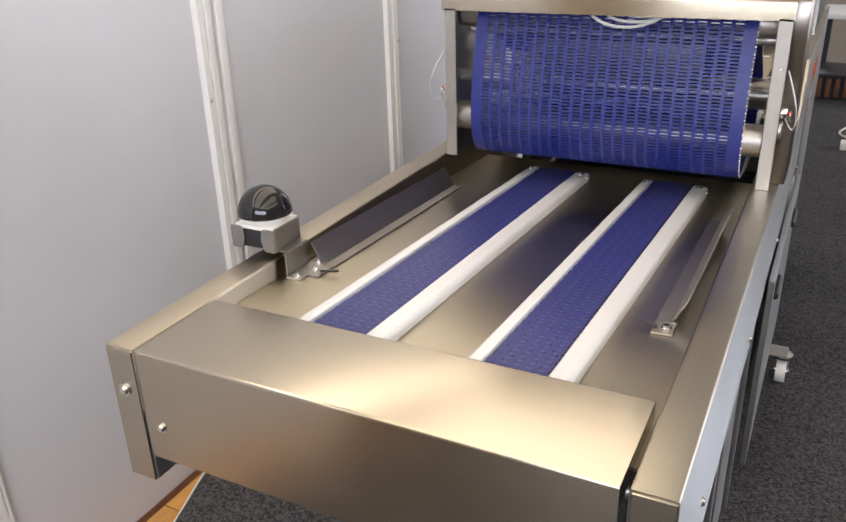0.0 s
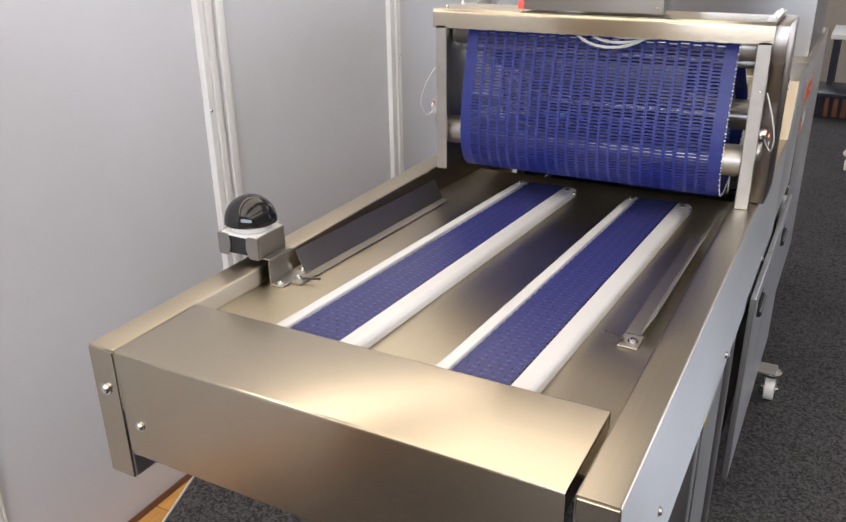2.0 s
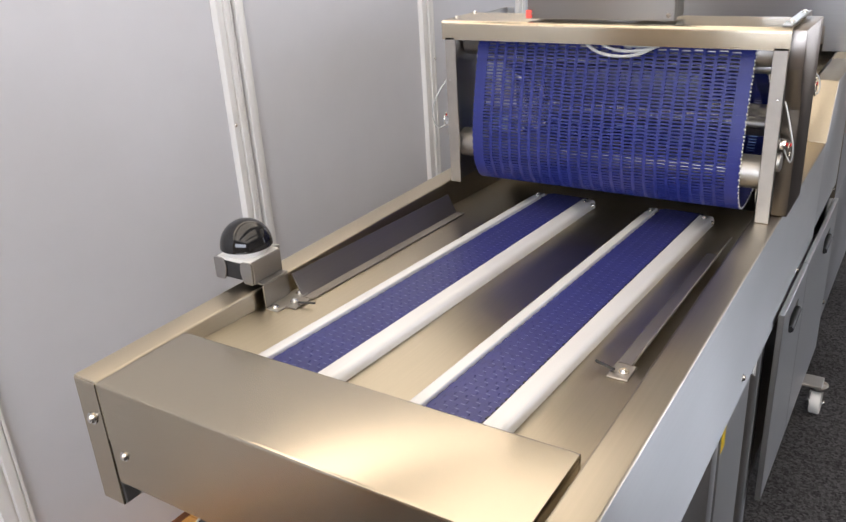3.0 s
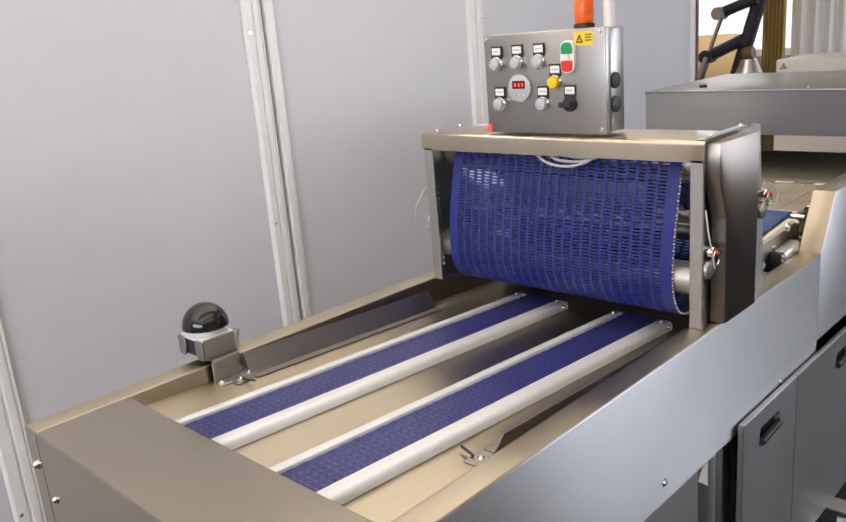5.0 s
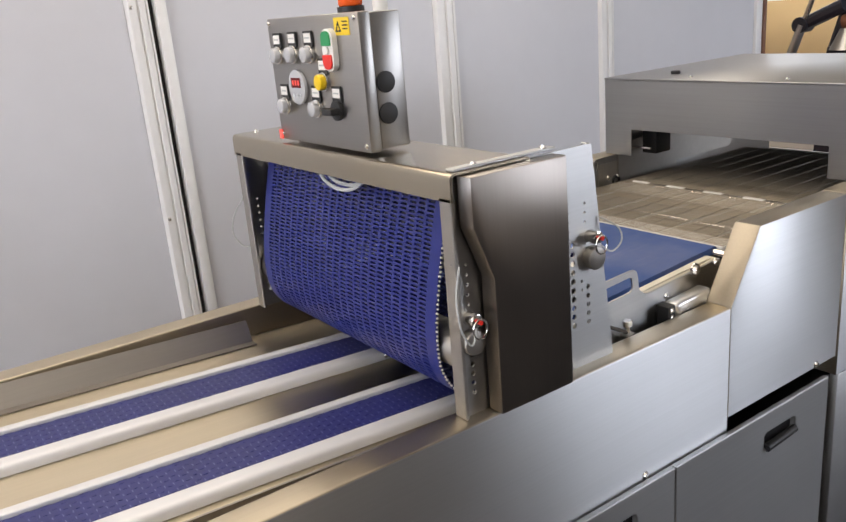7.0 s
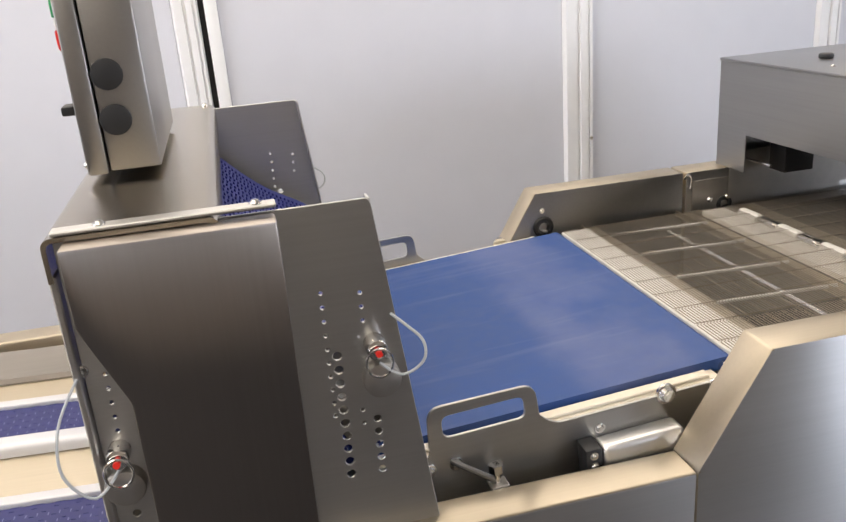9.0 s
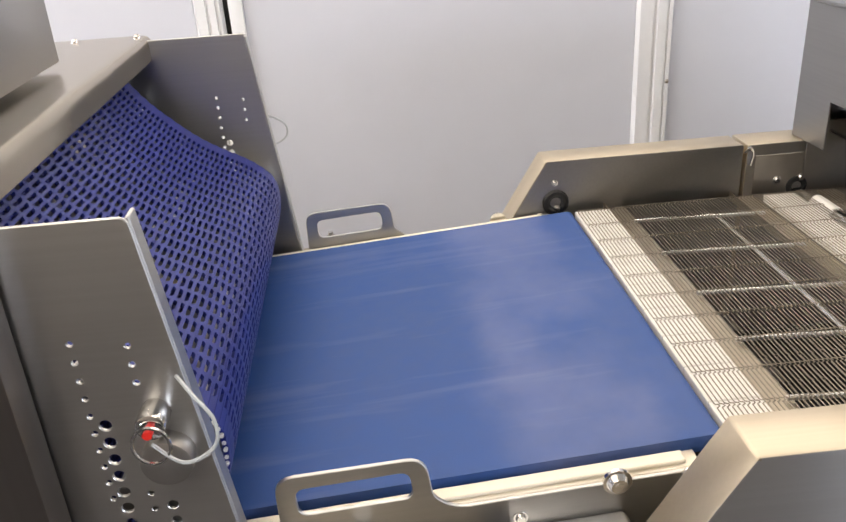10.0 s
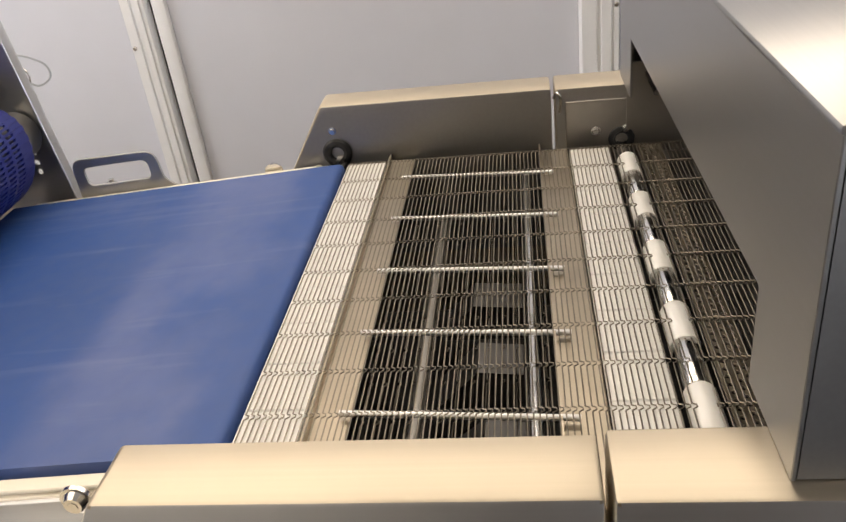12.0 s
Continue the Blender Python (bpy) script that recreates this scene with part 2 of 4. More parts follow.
# ---- building blocks ----
def add_box(bm, x0, x1, y0, y1, z0, z1, bevel=0.0, seg=2):
    vs = [bm.verts.new((x, y, z)) for x in (x0, x1) for y in (y0, y1) for z in (z0, z1)]
    fs = [bm.faces.new([vs[i] for i in q]) for q in ((0, 1, 3, 2), (4, 6, 7, 5), (0, 4, 5, 1), (2, 3, 7, 6), (0, 2, 6, 4), (1, 5, 7, 3))]
    if bevel:
        es = {e for f in fs for e in f.edges}
        bmesh.ops.bevel(bm, geom=list(es), offset=bevel, segments=seg, profile=0.5, affect="EDGES")
    return bm


def box(x0, x1, y0, y1, z0, z1, bevel=0.0, seg=2):
    return add_box(bmesh.new(), x0, x1, y0, y1, z0, z1, bevel, seg)


def add_cyl(bm, p, q, r, n=20, r2=None, bevel=0.0):
    p, q = Vector(p), Vector(q)
    m = Matrix.Translation((p + q) / 2) @ (q - p).to_track_quat("Z", "Y").to_matrix().to_4x4()
    g = bmesh.ops.create_cone(bm, cap_ends=True, segments=n, radius1=r, radius2=r if r2 is None else r2, depth=(q - p).length, matrix=m)
    if bevel:
        fs = {f for v in g["verts"] for f in v.link_faces}
        es = [e for f in fs if len(f.verts) > 4 for e in f.edges]
        bmesh.ops.bevel(bm, geom=list(set(es)), offset=bevel, segments=2, profile=0.5, affect="EDGES")
    return bm


def cyl(p, q, r, n=20, r2=None, bevel=0.0):
    return add_cyl(bmesh.new(), p, q, r, n, r2, bevel)


def add_tube(bm, pts, r, n=6, closed=False):
    """A round tube along points."""
    pts = [Vector(p) for p in pts]
    rings, last = [], len(pts) - 1
    side = None
    for i, p in enumerate(pts):
        a = pts[i - 1] if i else (pts[-1] if closed else p)
        b = pts[i + 1] if i < last else (pts[0] if closed else p)
        d = (b - a).normalized()
        if side is None:
            side = d.orthogonal().normalized()
        side = (side - d * side.dot(d)).normalized()
        up = d.cross(side)
        rings.append([bm.verts.new(p + r * (math.cos(2 * math.pi * j / n) * side + math.sin(2 * math.pi * j / n) * up)) for j in range(n)])
    for i in range(len(rings) if closed else last):
        r0, r1 = rings[i], rings[(i + 1) % len(rings)]
        for j in range(n):
            bm.faces.new((r0[j], r0[(j + 1) % n], r1[(j + 1) % n], r1[j]))
    if not closed:
        bm.faces.new(list(reversed(rings[0])))
        bm.faces.new(rings[-1])
    return bm


def tube(pts, r, n=6, closed=False):
    return add_tube(bmesh.new(), pts, r, n, closed)


def smooth_path(pts, steps=6, closed=False):
    """Catmull-Rom points through pts."""
    pts = [Vector(p) for p in pts]
    out, n = [], len(pts)
    for i in range(n if closed else n - 1):
        a, b, c, d = (pts[(i + k) % n] if closed else pts[min(max(i + k, 0), n - 1)] for k in (-1, 0, 1, 2))
        for s in range(steps):
            t = s / steps
            out.append(0.5 * (2 * b + (c - a) * t + (2 * a - 5 * b + 4 * c - d) * t * t + (3 * b - a - 3 * c + d) * t ** 3))
    if not closed:
        out.append(pts[-1])
    return out


def prism(outline, axis, a, b, bevel=0.0):
    """A polygon in the two other axes, drawn out along axis from a to b."""
    bm = bmesh.new()
    put = {"x": lambda u, v, w: (w, u, v), "y": lambda u, v, w: (u, w, v), "z": lambda u, v, w: (u, v, w)}[axis]
    lo = [bm.verts.new(put(u, v, a)) for u, v in outline]
    hi = [bm.verts.new(put(u, v, b)) for u, v in outline]
    n = len(outline)
    bm.faces.new(lo)
    bm.faces.new(list(reversed(hi)))
    for i in range(n):
        bm.faces.new((lo[i], hi[i], hi[(i + 1) % n], lo[(i + 1) % n]))
    bmesh.ops.recalc_face_normals(bm, faces=bm.faces)
    if bevel:
        bmesh.ops.bevel(bm, geom=list(bm.edges), offset=bevel, segments=2, profile=0.5, affect="EDGES")
    return bm


def rounded(pts, r, n=5):
    """Rounds the corners of a polygon; r: one radius or one for each corner."""
    out, m = [], len(pts)
    for i in range(m):
        p, a, b = Vector(pts[i]), Vector(pts[i - 1]), Vector(pts[(i + 1) % m])
        ri = r[i] if isinstance(r, (list, tuple)) else r
        if ri <= 0:
            out.append(tuple(p))
            continue
        u, v = (a - p).normalized(), (b - p).normalized()
        for s in range(n + 1):
            t = s / n
            q = p + u * ri * (1 - t) ** 2 + v * ri * t ** 2
            out.append(tuple(q))
    return out


def circle(cx, cy, r, n=14):
    return [(cx + r * math.cos(2 * math.pi * i / n), cy + r * math.sin(2 * math.pi * i / n)) for i in range(n)]


def plate(outline, holes, axis, at, thick, bevel=0.0006):
    """A sheet with holes right through it; outline and holes lie in the two axes other than axis."""
    cu = bpy.data.curves.new("plate", "CURVE")
    cu.dimensions, cu.fill_mode, cu.extrude, cu.bevel_depth, cu.bevel_resolution = "2D", "BOTH", thick / 2 - bevel, bevel, 0
    for loop in [outline, *holes]:
        sp = cu.splines.new("POLY")
        sp.points.add(len(loop) - 1)
        for p, (u, v) in zip(sp.points, loop):
            p.co = (u, v, 0, 1)
        sp.use_cyclic_u = True
    ob = bpy.data.objects.new("plate", cu)
    me = bpy.data.meshes.new_from_object(ob)
    bpy.data.objects.remove(ob)
    bpy.data.curves.remove(cu)
    mid = at + thick / 2
    m = {"x": Matrix(((0, 0, 1, mid), (1, 0, 0, 0), (0, 1, 0, 0), (0, 0, 0, 1))),
         "y": Matrix(((1, 0, 0, 0), (0, 0, -1, mid), (0, 1, 0, 0), (0, 0, 0, 1))),
         "z": Matrix.Translation((0, 0, mid))}[axis]
    me.transform(m)
    bm = bmesh.new()
    bm.from_mesh(me)
    bpy.data.meshes.remove(me)
    return bm


def mesh_of(name, bm, mat, smooth=True):
    bmesh.ops.recalc_face_normals(bm, faces=bm.faces)
    me = bpy.data.meshes.new(name)
    bm.to_mesh(me)
    bm.free()
    for m in mat if isinstance(mat, (list, tuple)) else (mat,):
        me.materials.append(m)
    if smooth:
        me.shade_smooth()
        me.set_sharp_from_angle(angle=radians(35))
    return me


def thing(name, label, category, at=(0, 0, 0), group="", kind=""):
    ob = new(name)
    ob.matrix_world = Matrix.Translation(at)
    ob.empty_display_size = 0.05
    return tagged(ob, label, category, group, kind)


def part(name, bm, mat, parent, label="", kind="", local=False):
    """Links a bmesh, built in world places, as one mesh object under a thing or a part."""
    ob = new(name, bm if isinstance(bm, bpy.types.Mesh) else mesh_of(name, bm, mat))
    ob.parent = parent
    if local:
        return tagged(ob, label, kind=kind)
    far = Vector((0, 0, 0))
    p = parent
    while p:
        far += p.location
        p = p.parent
    ob.matrix_basis = Matrix.Translation(-far)
    return tagged(ob, label, kind=kind)


def solid(name, bm, mat, label, category, group="", kind=""):
    return tagged(new(name, mesh_of(name, bm, mat)), label, category, group, kind)


def screw(parent, p, normal, r=0.006, name="screw", mat=None, local=False):
    """A domed screw head with a socket, lying on a face."""
    p, n = Vector(p), Vector(normal)
    bm = cyl(p - n * 0.001, p + n * r * 0.25, r * 1.25, 14)
    add_cyl(bm, p + n * r * 0.2, p + n * r * 0.8, r, 12, r * 0.7)
    add_cyl(bm, p + n * r * 0.78, p + n * r * 0.85, r * 0.4, 6)
    return part(name, bm, mat or CHROME, parent, local=local)


# ---- the room ----
WX = -1.06  # face of the panelled partition


def room():
    carpet = prism([(-0.855, 0.60), (-0.775, 0.36), (-0.62, -3.0), (4.4, -3.0), (4.4, 6.9), (-0.855, 6.9)], "z", -0.18, 0.0)
    tagged(new("floor", mesh_of("floor", carpet, CARPET)), "dark grey speckled needle-felt carpet on a low platform", "floor", kind="structure")
    tagged(new("trim", mesh_of("trim", tube([(-0.858, 0.602, 0.001), (-0.778, 0.36, 0.001), (-0.622, -3.0, 0.001)], 0.0035), ALU)), "thin aluminium edge strip of the carpet", "trim", kind="structure")
    wood = thing("floor_parquet", "orange oak parquet boards beside the carpet platform", "floor", kind="structure")
    part("subfloor", box(-3.2, 4.5, -3.1, 7.0, -0.26, -0.20), BROWN, wood)
    base = mesh_of("plank", box(-0.058, 0.058, -0.60, 0.60, -0.02, 0.0, 0.0015, 1), PARQUET)
    for i in range(3):
        for j in range(4):
            ob = part("plank", base, PARQUET, wood)
            ob.matrix_basis = Matrix.Translation((-0.98 + 0.118 * i, -1.2 + 1.203 * j + (0.4 if i % 2 else 0), -0.18))
    tagged(solid("ceiling", box(-3.2, 4.5, -3.1, 7.0, 2.70, 2.80), CEIL, "plain cream ceiling", "ceiling"), kind="structure")

    part_wall = thing("wall_west", "partition of pale grey laminate panels in white profiles", "wall", kind="structure")
    edges = ((-1.93, -0.86), (-0.785, 0.128), (0.204, 1.008), (1.114, 1.995), (2.080, 2.776), (2.852, 3.80))
    for a, b in edges:
        part("panel", box(WX - 0.02, WX, a, b, -0.18, 2.05, 0.002, 1), WALL, part_wall)
    # upright profiles: two ridges with a groove; one pair stands apart with a dark slot
    for a, b in ((-0.86, -0.785), (0.128, 0.204), (1.008, 1.070), (1.995, 2.080), (2.776, 2.852)):
        w = b - a
        o = [(a, 0.0), (a + 0.006, 0.014), (a + w * 0.42, 0.014), (a + w * 0.45, 0.008), (a + w * 0.52, 0.008), (a + w * 0.55, 0.016), (a + w * 0.78, 0.016), (a + w * 0.8, 0.010), (a + w * 0.84, 0.010), (a + w * 0.86, 0.014), (b - 0.004, 0.014), (b, 0.0), (b, -0.03), (a, -0.03)]
        pr = part("profile", prism([(WX + v, u) for u, v in o], "z", -0.18, 2.08), PROFILE, part_wall)
        for z in (0.30, 0.857, 1.42):
            screw(pr, (WX + 0.014, a + w * (0.2 if a < 1.5 else 0.9), z), (1, 0, 0), 0.004)
    part("profile", box(WX - 0.03, WX + 0.014, 1.084, 1.114, -0.18, 2.08, 0.003), PROFILE, part_wall)
    part("profile", box(WX - 0.03, WX + 0.014, 3.80, 3.845, -0.18, 2.08, 0.003), PROFILE, part_wall)
    # black strip painted as the shade in the gap
    part("slot", box(WX - 0.03, WX - 0.012, 1.070, 1.084, -0.18, 2.05), SHADE, part_wall, "dark gap between two profiles")
    part("top_rail", box(WX - 0.03, WX + 0.012, -1.93, 3.845, 2.081, 2.12, 0.003), PROFILE, part_wall)

    # outer walls with window openings
    def outer(name, axis, at, thick, lo, hi, wins, sill=0.85):
        w = thing(name, "plain warm grey plastered wall with windows", "wall", kind="structure")
        loops = [rounded([(a, sill), (b, sill), (b, 2.4), (a, 2.4)], 0) for a, b in wins]
        part("masonry", plate([(lo, -0.2), (hi, -0.2), (hi, 2.7), (lo, 2.7)], loops, axis, at, thick, 0.001), PLASTER, w)
        for i, (a, b) in enumerate(wins):
            win = thing("window_%d" % (i + 1), "white framed window with clear panes", "window", kind="structure")
            c = at + thick / 2
            for u0, u1, z0, z1 in ((a, b, sill, sill + 0.06), (a, b, 2.34, 2.4), (a, a + 0.06, sill + 0.061, 2.339), (b - 0.06, b, sill + 0.061, 2.339), ((a + b) / 2 - 0.04, (a + b) / 2 + 0.04, sill + 0.061, 2.339)):
                bm = box(c - 0.03, c + 0.03, u0, u1, z0, z1, 0.004) if axis == "x" else box(u0, u1, c - 0.03, c + 0.03, z0, z1, 0.004)
                part("window_frame", bm, PROFILE, win)
        return w

    outer("wall_east", "x", 4.42, 0.2, -3.1, 7.0, ((4.3, 6.8),))
    outer("wall_north", "y", 6.9, 0.2, -3.2, 4.42, ((-3.1, 0.2), (2.4, 4.3)), 0.95)
    outer("wall_south", "y", -3.2, 0.1, -3.2, 4.42, ((-0.8, 2.6),), 1.3)
    outer("wall_far_west", "x", -3.3, 0.1, -3.1, 7.0, ())
    for x, y0, y1, _ in LUMINAIRES:
        lamp = thing("ceiling_luminaire", "long flat fluorescent ceiling luminaire, switched on", "lamp", (x, (y0 + y1) / 2, 2.69), "ceiling luminaires")
        part("casing", box(x - 0.51, x + 0.51, y0 - 0.05, y1 + 0.05, 2.672, 2.70, 0.004), PROFILE, lamp)
        part("diffuser", box(x - 0.48, x + 0.48, y0, y1, 2.645, 2.671, 0.01), LAMP, lamp, "glowing white diffuser")


# ---- the feed table ----
Z = 0.81        # top of the side rails
TRAY = 0.782    # sheet under the belts, at the cover; it falls towards the portal
FALL = -0.044   # per metre


def tray_z(y):
    return TRAY + FALL * (y - 0.2)


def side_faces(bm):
    """Second material: lit tone on the outer apron, shaded tone on far inner faces."""
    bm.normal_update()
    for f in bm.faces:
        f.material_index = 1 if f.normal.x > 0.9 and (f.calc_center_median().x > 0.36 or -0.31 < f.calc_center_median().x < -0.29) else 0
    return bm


def feed_table():
    t = thing("feed_table", "long brushed stainless steel feed table of a dipping machine", "machine", (0, 0.6, 0))
    prof = rounded([(-0.37, 0.545), (-0.37, Z), (-0.322, Z), (-0.322, 0.715), (-0.327, 0.715), (-0.327, Z - 0.004), (-0.366, Z - 0.004), (-0.366, 0.545)], [0, 0.004, 0.004, 0, 0, 0, 0, 0], 3)

    def rail(sign):
        low = 0.545 if sign < 0 else 0.60
        side = prism([(sign * u, max(v, low)) for u, v in prof], "y", 0.0, 1.53)
        # one folded sheet; its outer face takes the lighter daylit tone
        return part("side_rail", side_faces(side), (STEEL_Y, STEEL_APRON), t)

    rail(-1), rail(1)
    part("rail_return", box(-0.3265, -0.322, 0.0022, 0.11, 0.601, 0.7145, 0.001, 1), STEEL_SIDE, t)
    part("rail_floor", box(-0.3655, -0.3267, 0.0022, 1.52, 0.601, 0.604), STEEL_SIDE, t)
    for s in (-1, 1):
        a, b = sorted((s * 0.369, s * 0.324))
        end = part("rail_end", box(a, b, -0.002, 0.002, 0.60, Z - 0.003, 0.001, 1), STEEL_X, t)
        screw(end, (s * 0.347, -0.002, 0.745), (0, -1, 0), 0.0075)
    part("tray", prism([(0.06, tray_z(0.06)), (1.20, tray_z(1.20)), (1.20, tray_z(1.20) - 0.004), (0.06, tray_z(0.06) - 0.004)], "x", -0.321, 0.321), STEEL_TRAY, t)
    cover = rounded([(0.0, 0.648), (0.0, Z + 0.002), (0.162, Z + 0.002), (0.162, TRAY + 0.006), (0.158, TRAY + 0.006), (0.158, Z - 0.003), (0.004, Z - 0.003), (0.004, 0.652), (0.03, 0.652), (0.03, 0.648)], [0, 0.004, 0.004, 0, 0, 0, 0, 0, 0, 0], 3)
    c = part("end_cover", prism([(u - 0.004, v) for u, v in cover], "x", -0.3155, 0.3135), STEEL_X, t, "folded brushed steel end cover")
    part("cover_end", box(-0.3155, -0.314, 0.0, 0.152, TRAY, Z - 0.002), STEEL_X, c)
    part("cover_end", box(0.312, 0.3135, 0.0, 0.152, TRAY, Z - 0.002), STEEL_X, c)
    screw(c, (-0.29, -0.004, 0.701), (0, -1, 0), 0.006)
    # long deflectors on each side of the belts
    for s in (-1, 1):
        y0, y1 = (0.385, 0.905) if s < 0 else (0.42, 0.90)
        bm = bmesh.new()
        ends = []
        for y in (y0, y1):
            b = tray_z(y)
            ends.append([bm.verts.new((s * u, y, b + v)) for u, v in ((0.262, 0.003), (0.282, 0.003), (0.302, 0.042), (0.304, 0.041), (0.284, 0.001), (0.262, 0.001))])
        for i in range(6):
            bm.faces.new((ends[0][i], ends[0][(i + 1) % 6], ends[1][(i + 1) % 6], ends[1][i]))
        bm.faces.new(list(reversed(ends[0])))
        bm.faces.new(ends[1])
        # dark reflection is put into the strip's colour
        gd = part("deflector", bm, STEEL_STRIP, t, "bent steel strip along the belts")
        z0 = tray_z(y0 - 0.025) + 0.001
        b = part("tab", box(*sorted((s * 0.262, s * 0.292)), y0 - 0.045, y0 - 0.004, z0, z0 + 0.003, 0.001, 1), STEEL_STRIP, gd)
        screw(b, (s * 0.28, y0 - 0.026, z0 + 0.003), (0, 0, 1), 0.006)
        part("wire_end", tube([(s * 0.268, y0 - 0.03, z0 + 0.006), (s * 0.238, y0 - 0.022, z0 + 0.008)], 0.0022), BLACK_MATT, gd)
    # underside frame, toned dark for its shade, legs and things below the open apron
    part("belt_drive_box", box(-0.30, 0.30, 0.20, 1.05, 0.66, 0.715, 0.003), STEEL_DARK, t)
    for x in (-0.33, 0.31):
        part("leg", box(x, x + 0.045, 0.66, 0.705, 0.0, 0.735, 0.003), STEEL_SIDE, t)
        part("leg", box(x, x + 0.045, 1.045, 1.09, 0.0, 0.735, 0.003), STEEL_SIDE, t)
    part("cross_tube", cyl((-0.285, 0.68, 0.25), (0.309, 0.68, 0.25), 0.02), STEEL_SIDE, t)
    part("sheet_wall", box(0.352, 0.358, 0.706, 0.93, 0.06, 0.545, 0.001, 1), STEEL_SIDE, t)
    part("upright_pipe", cyl((0.335, 0.98, 0.03), (0.335, 0.98, 0.56), 0.032, 24), STEEL_SIDE, t, "upright steel pipe")
    part("bracket", prism([(0.935, 0.50), (0.975, 0.55), (0.975, 0.47)], "x", 0.355, 0.362), PROFILE, t, "pale folded bracket")
    part("hose", tube(smooth_path([(0.33, 0.97, 0.5), (0.345, 1.0, 0.55), (0.34, 1.03, 0.56), (0.33, 1.06, 0.60)]), 0.007), CABLE, t)
    st = part("sticker", box(0.3581, 0.3589, 0.708, 0.735, 0.46, 0.52), STICKER, t, "yellow warning sticker")
    for y, z in ((0.77, 0.585), (1.30, 0.575), (1.83, 0.60), (0.22, 0.64)):
        screw(t, (0.37, y, z), (1, 0, 0), 0.006)
    return t


def strip_conveyor(x0, x1, name_group, notched=False):
    """A narrow link belt between two aluminium guide strips, lying on the sloped tray; built along y from its own start."""
    t = thing("strip_conveyor", "narrow violet-blue link belt between pale aluminium guides", "conveyor", group=name_group)
    t.matrix_world = pose((x0 + x1) / 2, 0.145, tray_z(0.145) + 0.0012, math.degrees(math.atan(FALL)), 0, -1.2)
    w = x1 - x0
    long = 0.93
    # black bed gives the shade between the links
    part("slide_bed", box(-w / 2 + 0.001, w / 2 - 0.001, 0.0, long + 0.04, 0, 0.006), SHADE, t, local=True)
    for a, b in ((-w / 2 - 0.019, -w / 2), (w / 2, w / 2 + 0.031)):
        r = 0.003 if b - a < 0.025 else 0.010
        o = rounded([(a, 0.0), (b, 0.0), (b, 0.017), (a, 0.017)], [0, 0, r, 0.004], 5)
        g = part("guide_strip", prism(o, "y", 0.0, long), ALU_GUIDE, t, local=True)
        screw(g, ((a + b) / 2, long - 0.02, 0.017), (0, 0, 1), 0.0045, local=True)
        screw(g, (b, long - 0.018, 0.009), (1, 0, 0), 0.004, local=True)
    w -= 0.003
    pitch, teeth = 0.0125, 5
    tw = w / teeth
    bm = bmesh.new()
    add_box(bm, -w / 2, w / 2, -pitch * 0.26, pitch * 0.26, 0, 0.005)
    for i in range(teeth):
        cx = -w / 2 + tw * (i + 0.25)
        add_box(bm, cx - tw * 0.2494, cx + tw * 0.2494, -pitch * 0.7475, -pitch * 0.25, 0.0003, 0.00497)
        cx = -w / 2 + tw * (i + 0.75)
        add_box(bm, cx - tw * 0.2494, cx + tw * 0.2494, pitch * 0.25, pitch * 0.7475, 0.0003, 0.00497)
    n = len(bm.faces)
    # small pale bars: hinge highlights drawn as colour
    for i in range(1, teeth):
        cx = -w / 2 + tw * (i + 0.3)
        add_box(bm, cx - 0.0029, cx + 0.0029, -0.0006, 0.0006, 0.0049, 0.0051)
    n2 = len(bm.faces)
    if notched:
        add_box(bm, w / 2 - 0.003, w / 2 + 0.0014, -pitch * 0.22, pitch * 0.28, 0.0048, 0.0062)
    bm.faces.ensure_lookup_table()
    for f in bm.faces[n2:]:
        f.material_index = 2
    for f in bm.faces[n:n2]:
        f.material_index = 1
    link = mesh_of("link", bm, (BELT_FLAT, DASH, BLACK_MATT), False)
    for i in range(int((long + 0.03) / pitch)):
        ob = part("link", link, BELT_FLAT, t, local=True)
        ob.matrix_basis = Matrix.Translation((0.0005 * (-1) ** i, 0.008 + pitch * i, 0.0062))
    return t


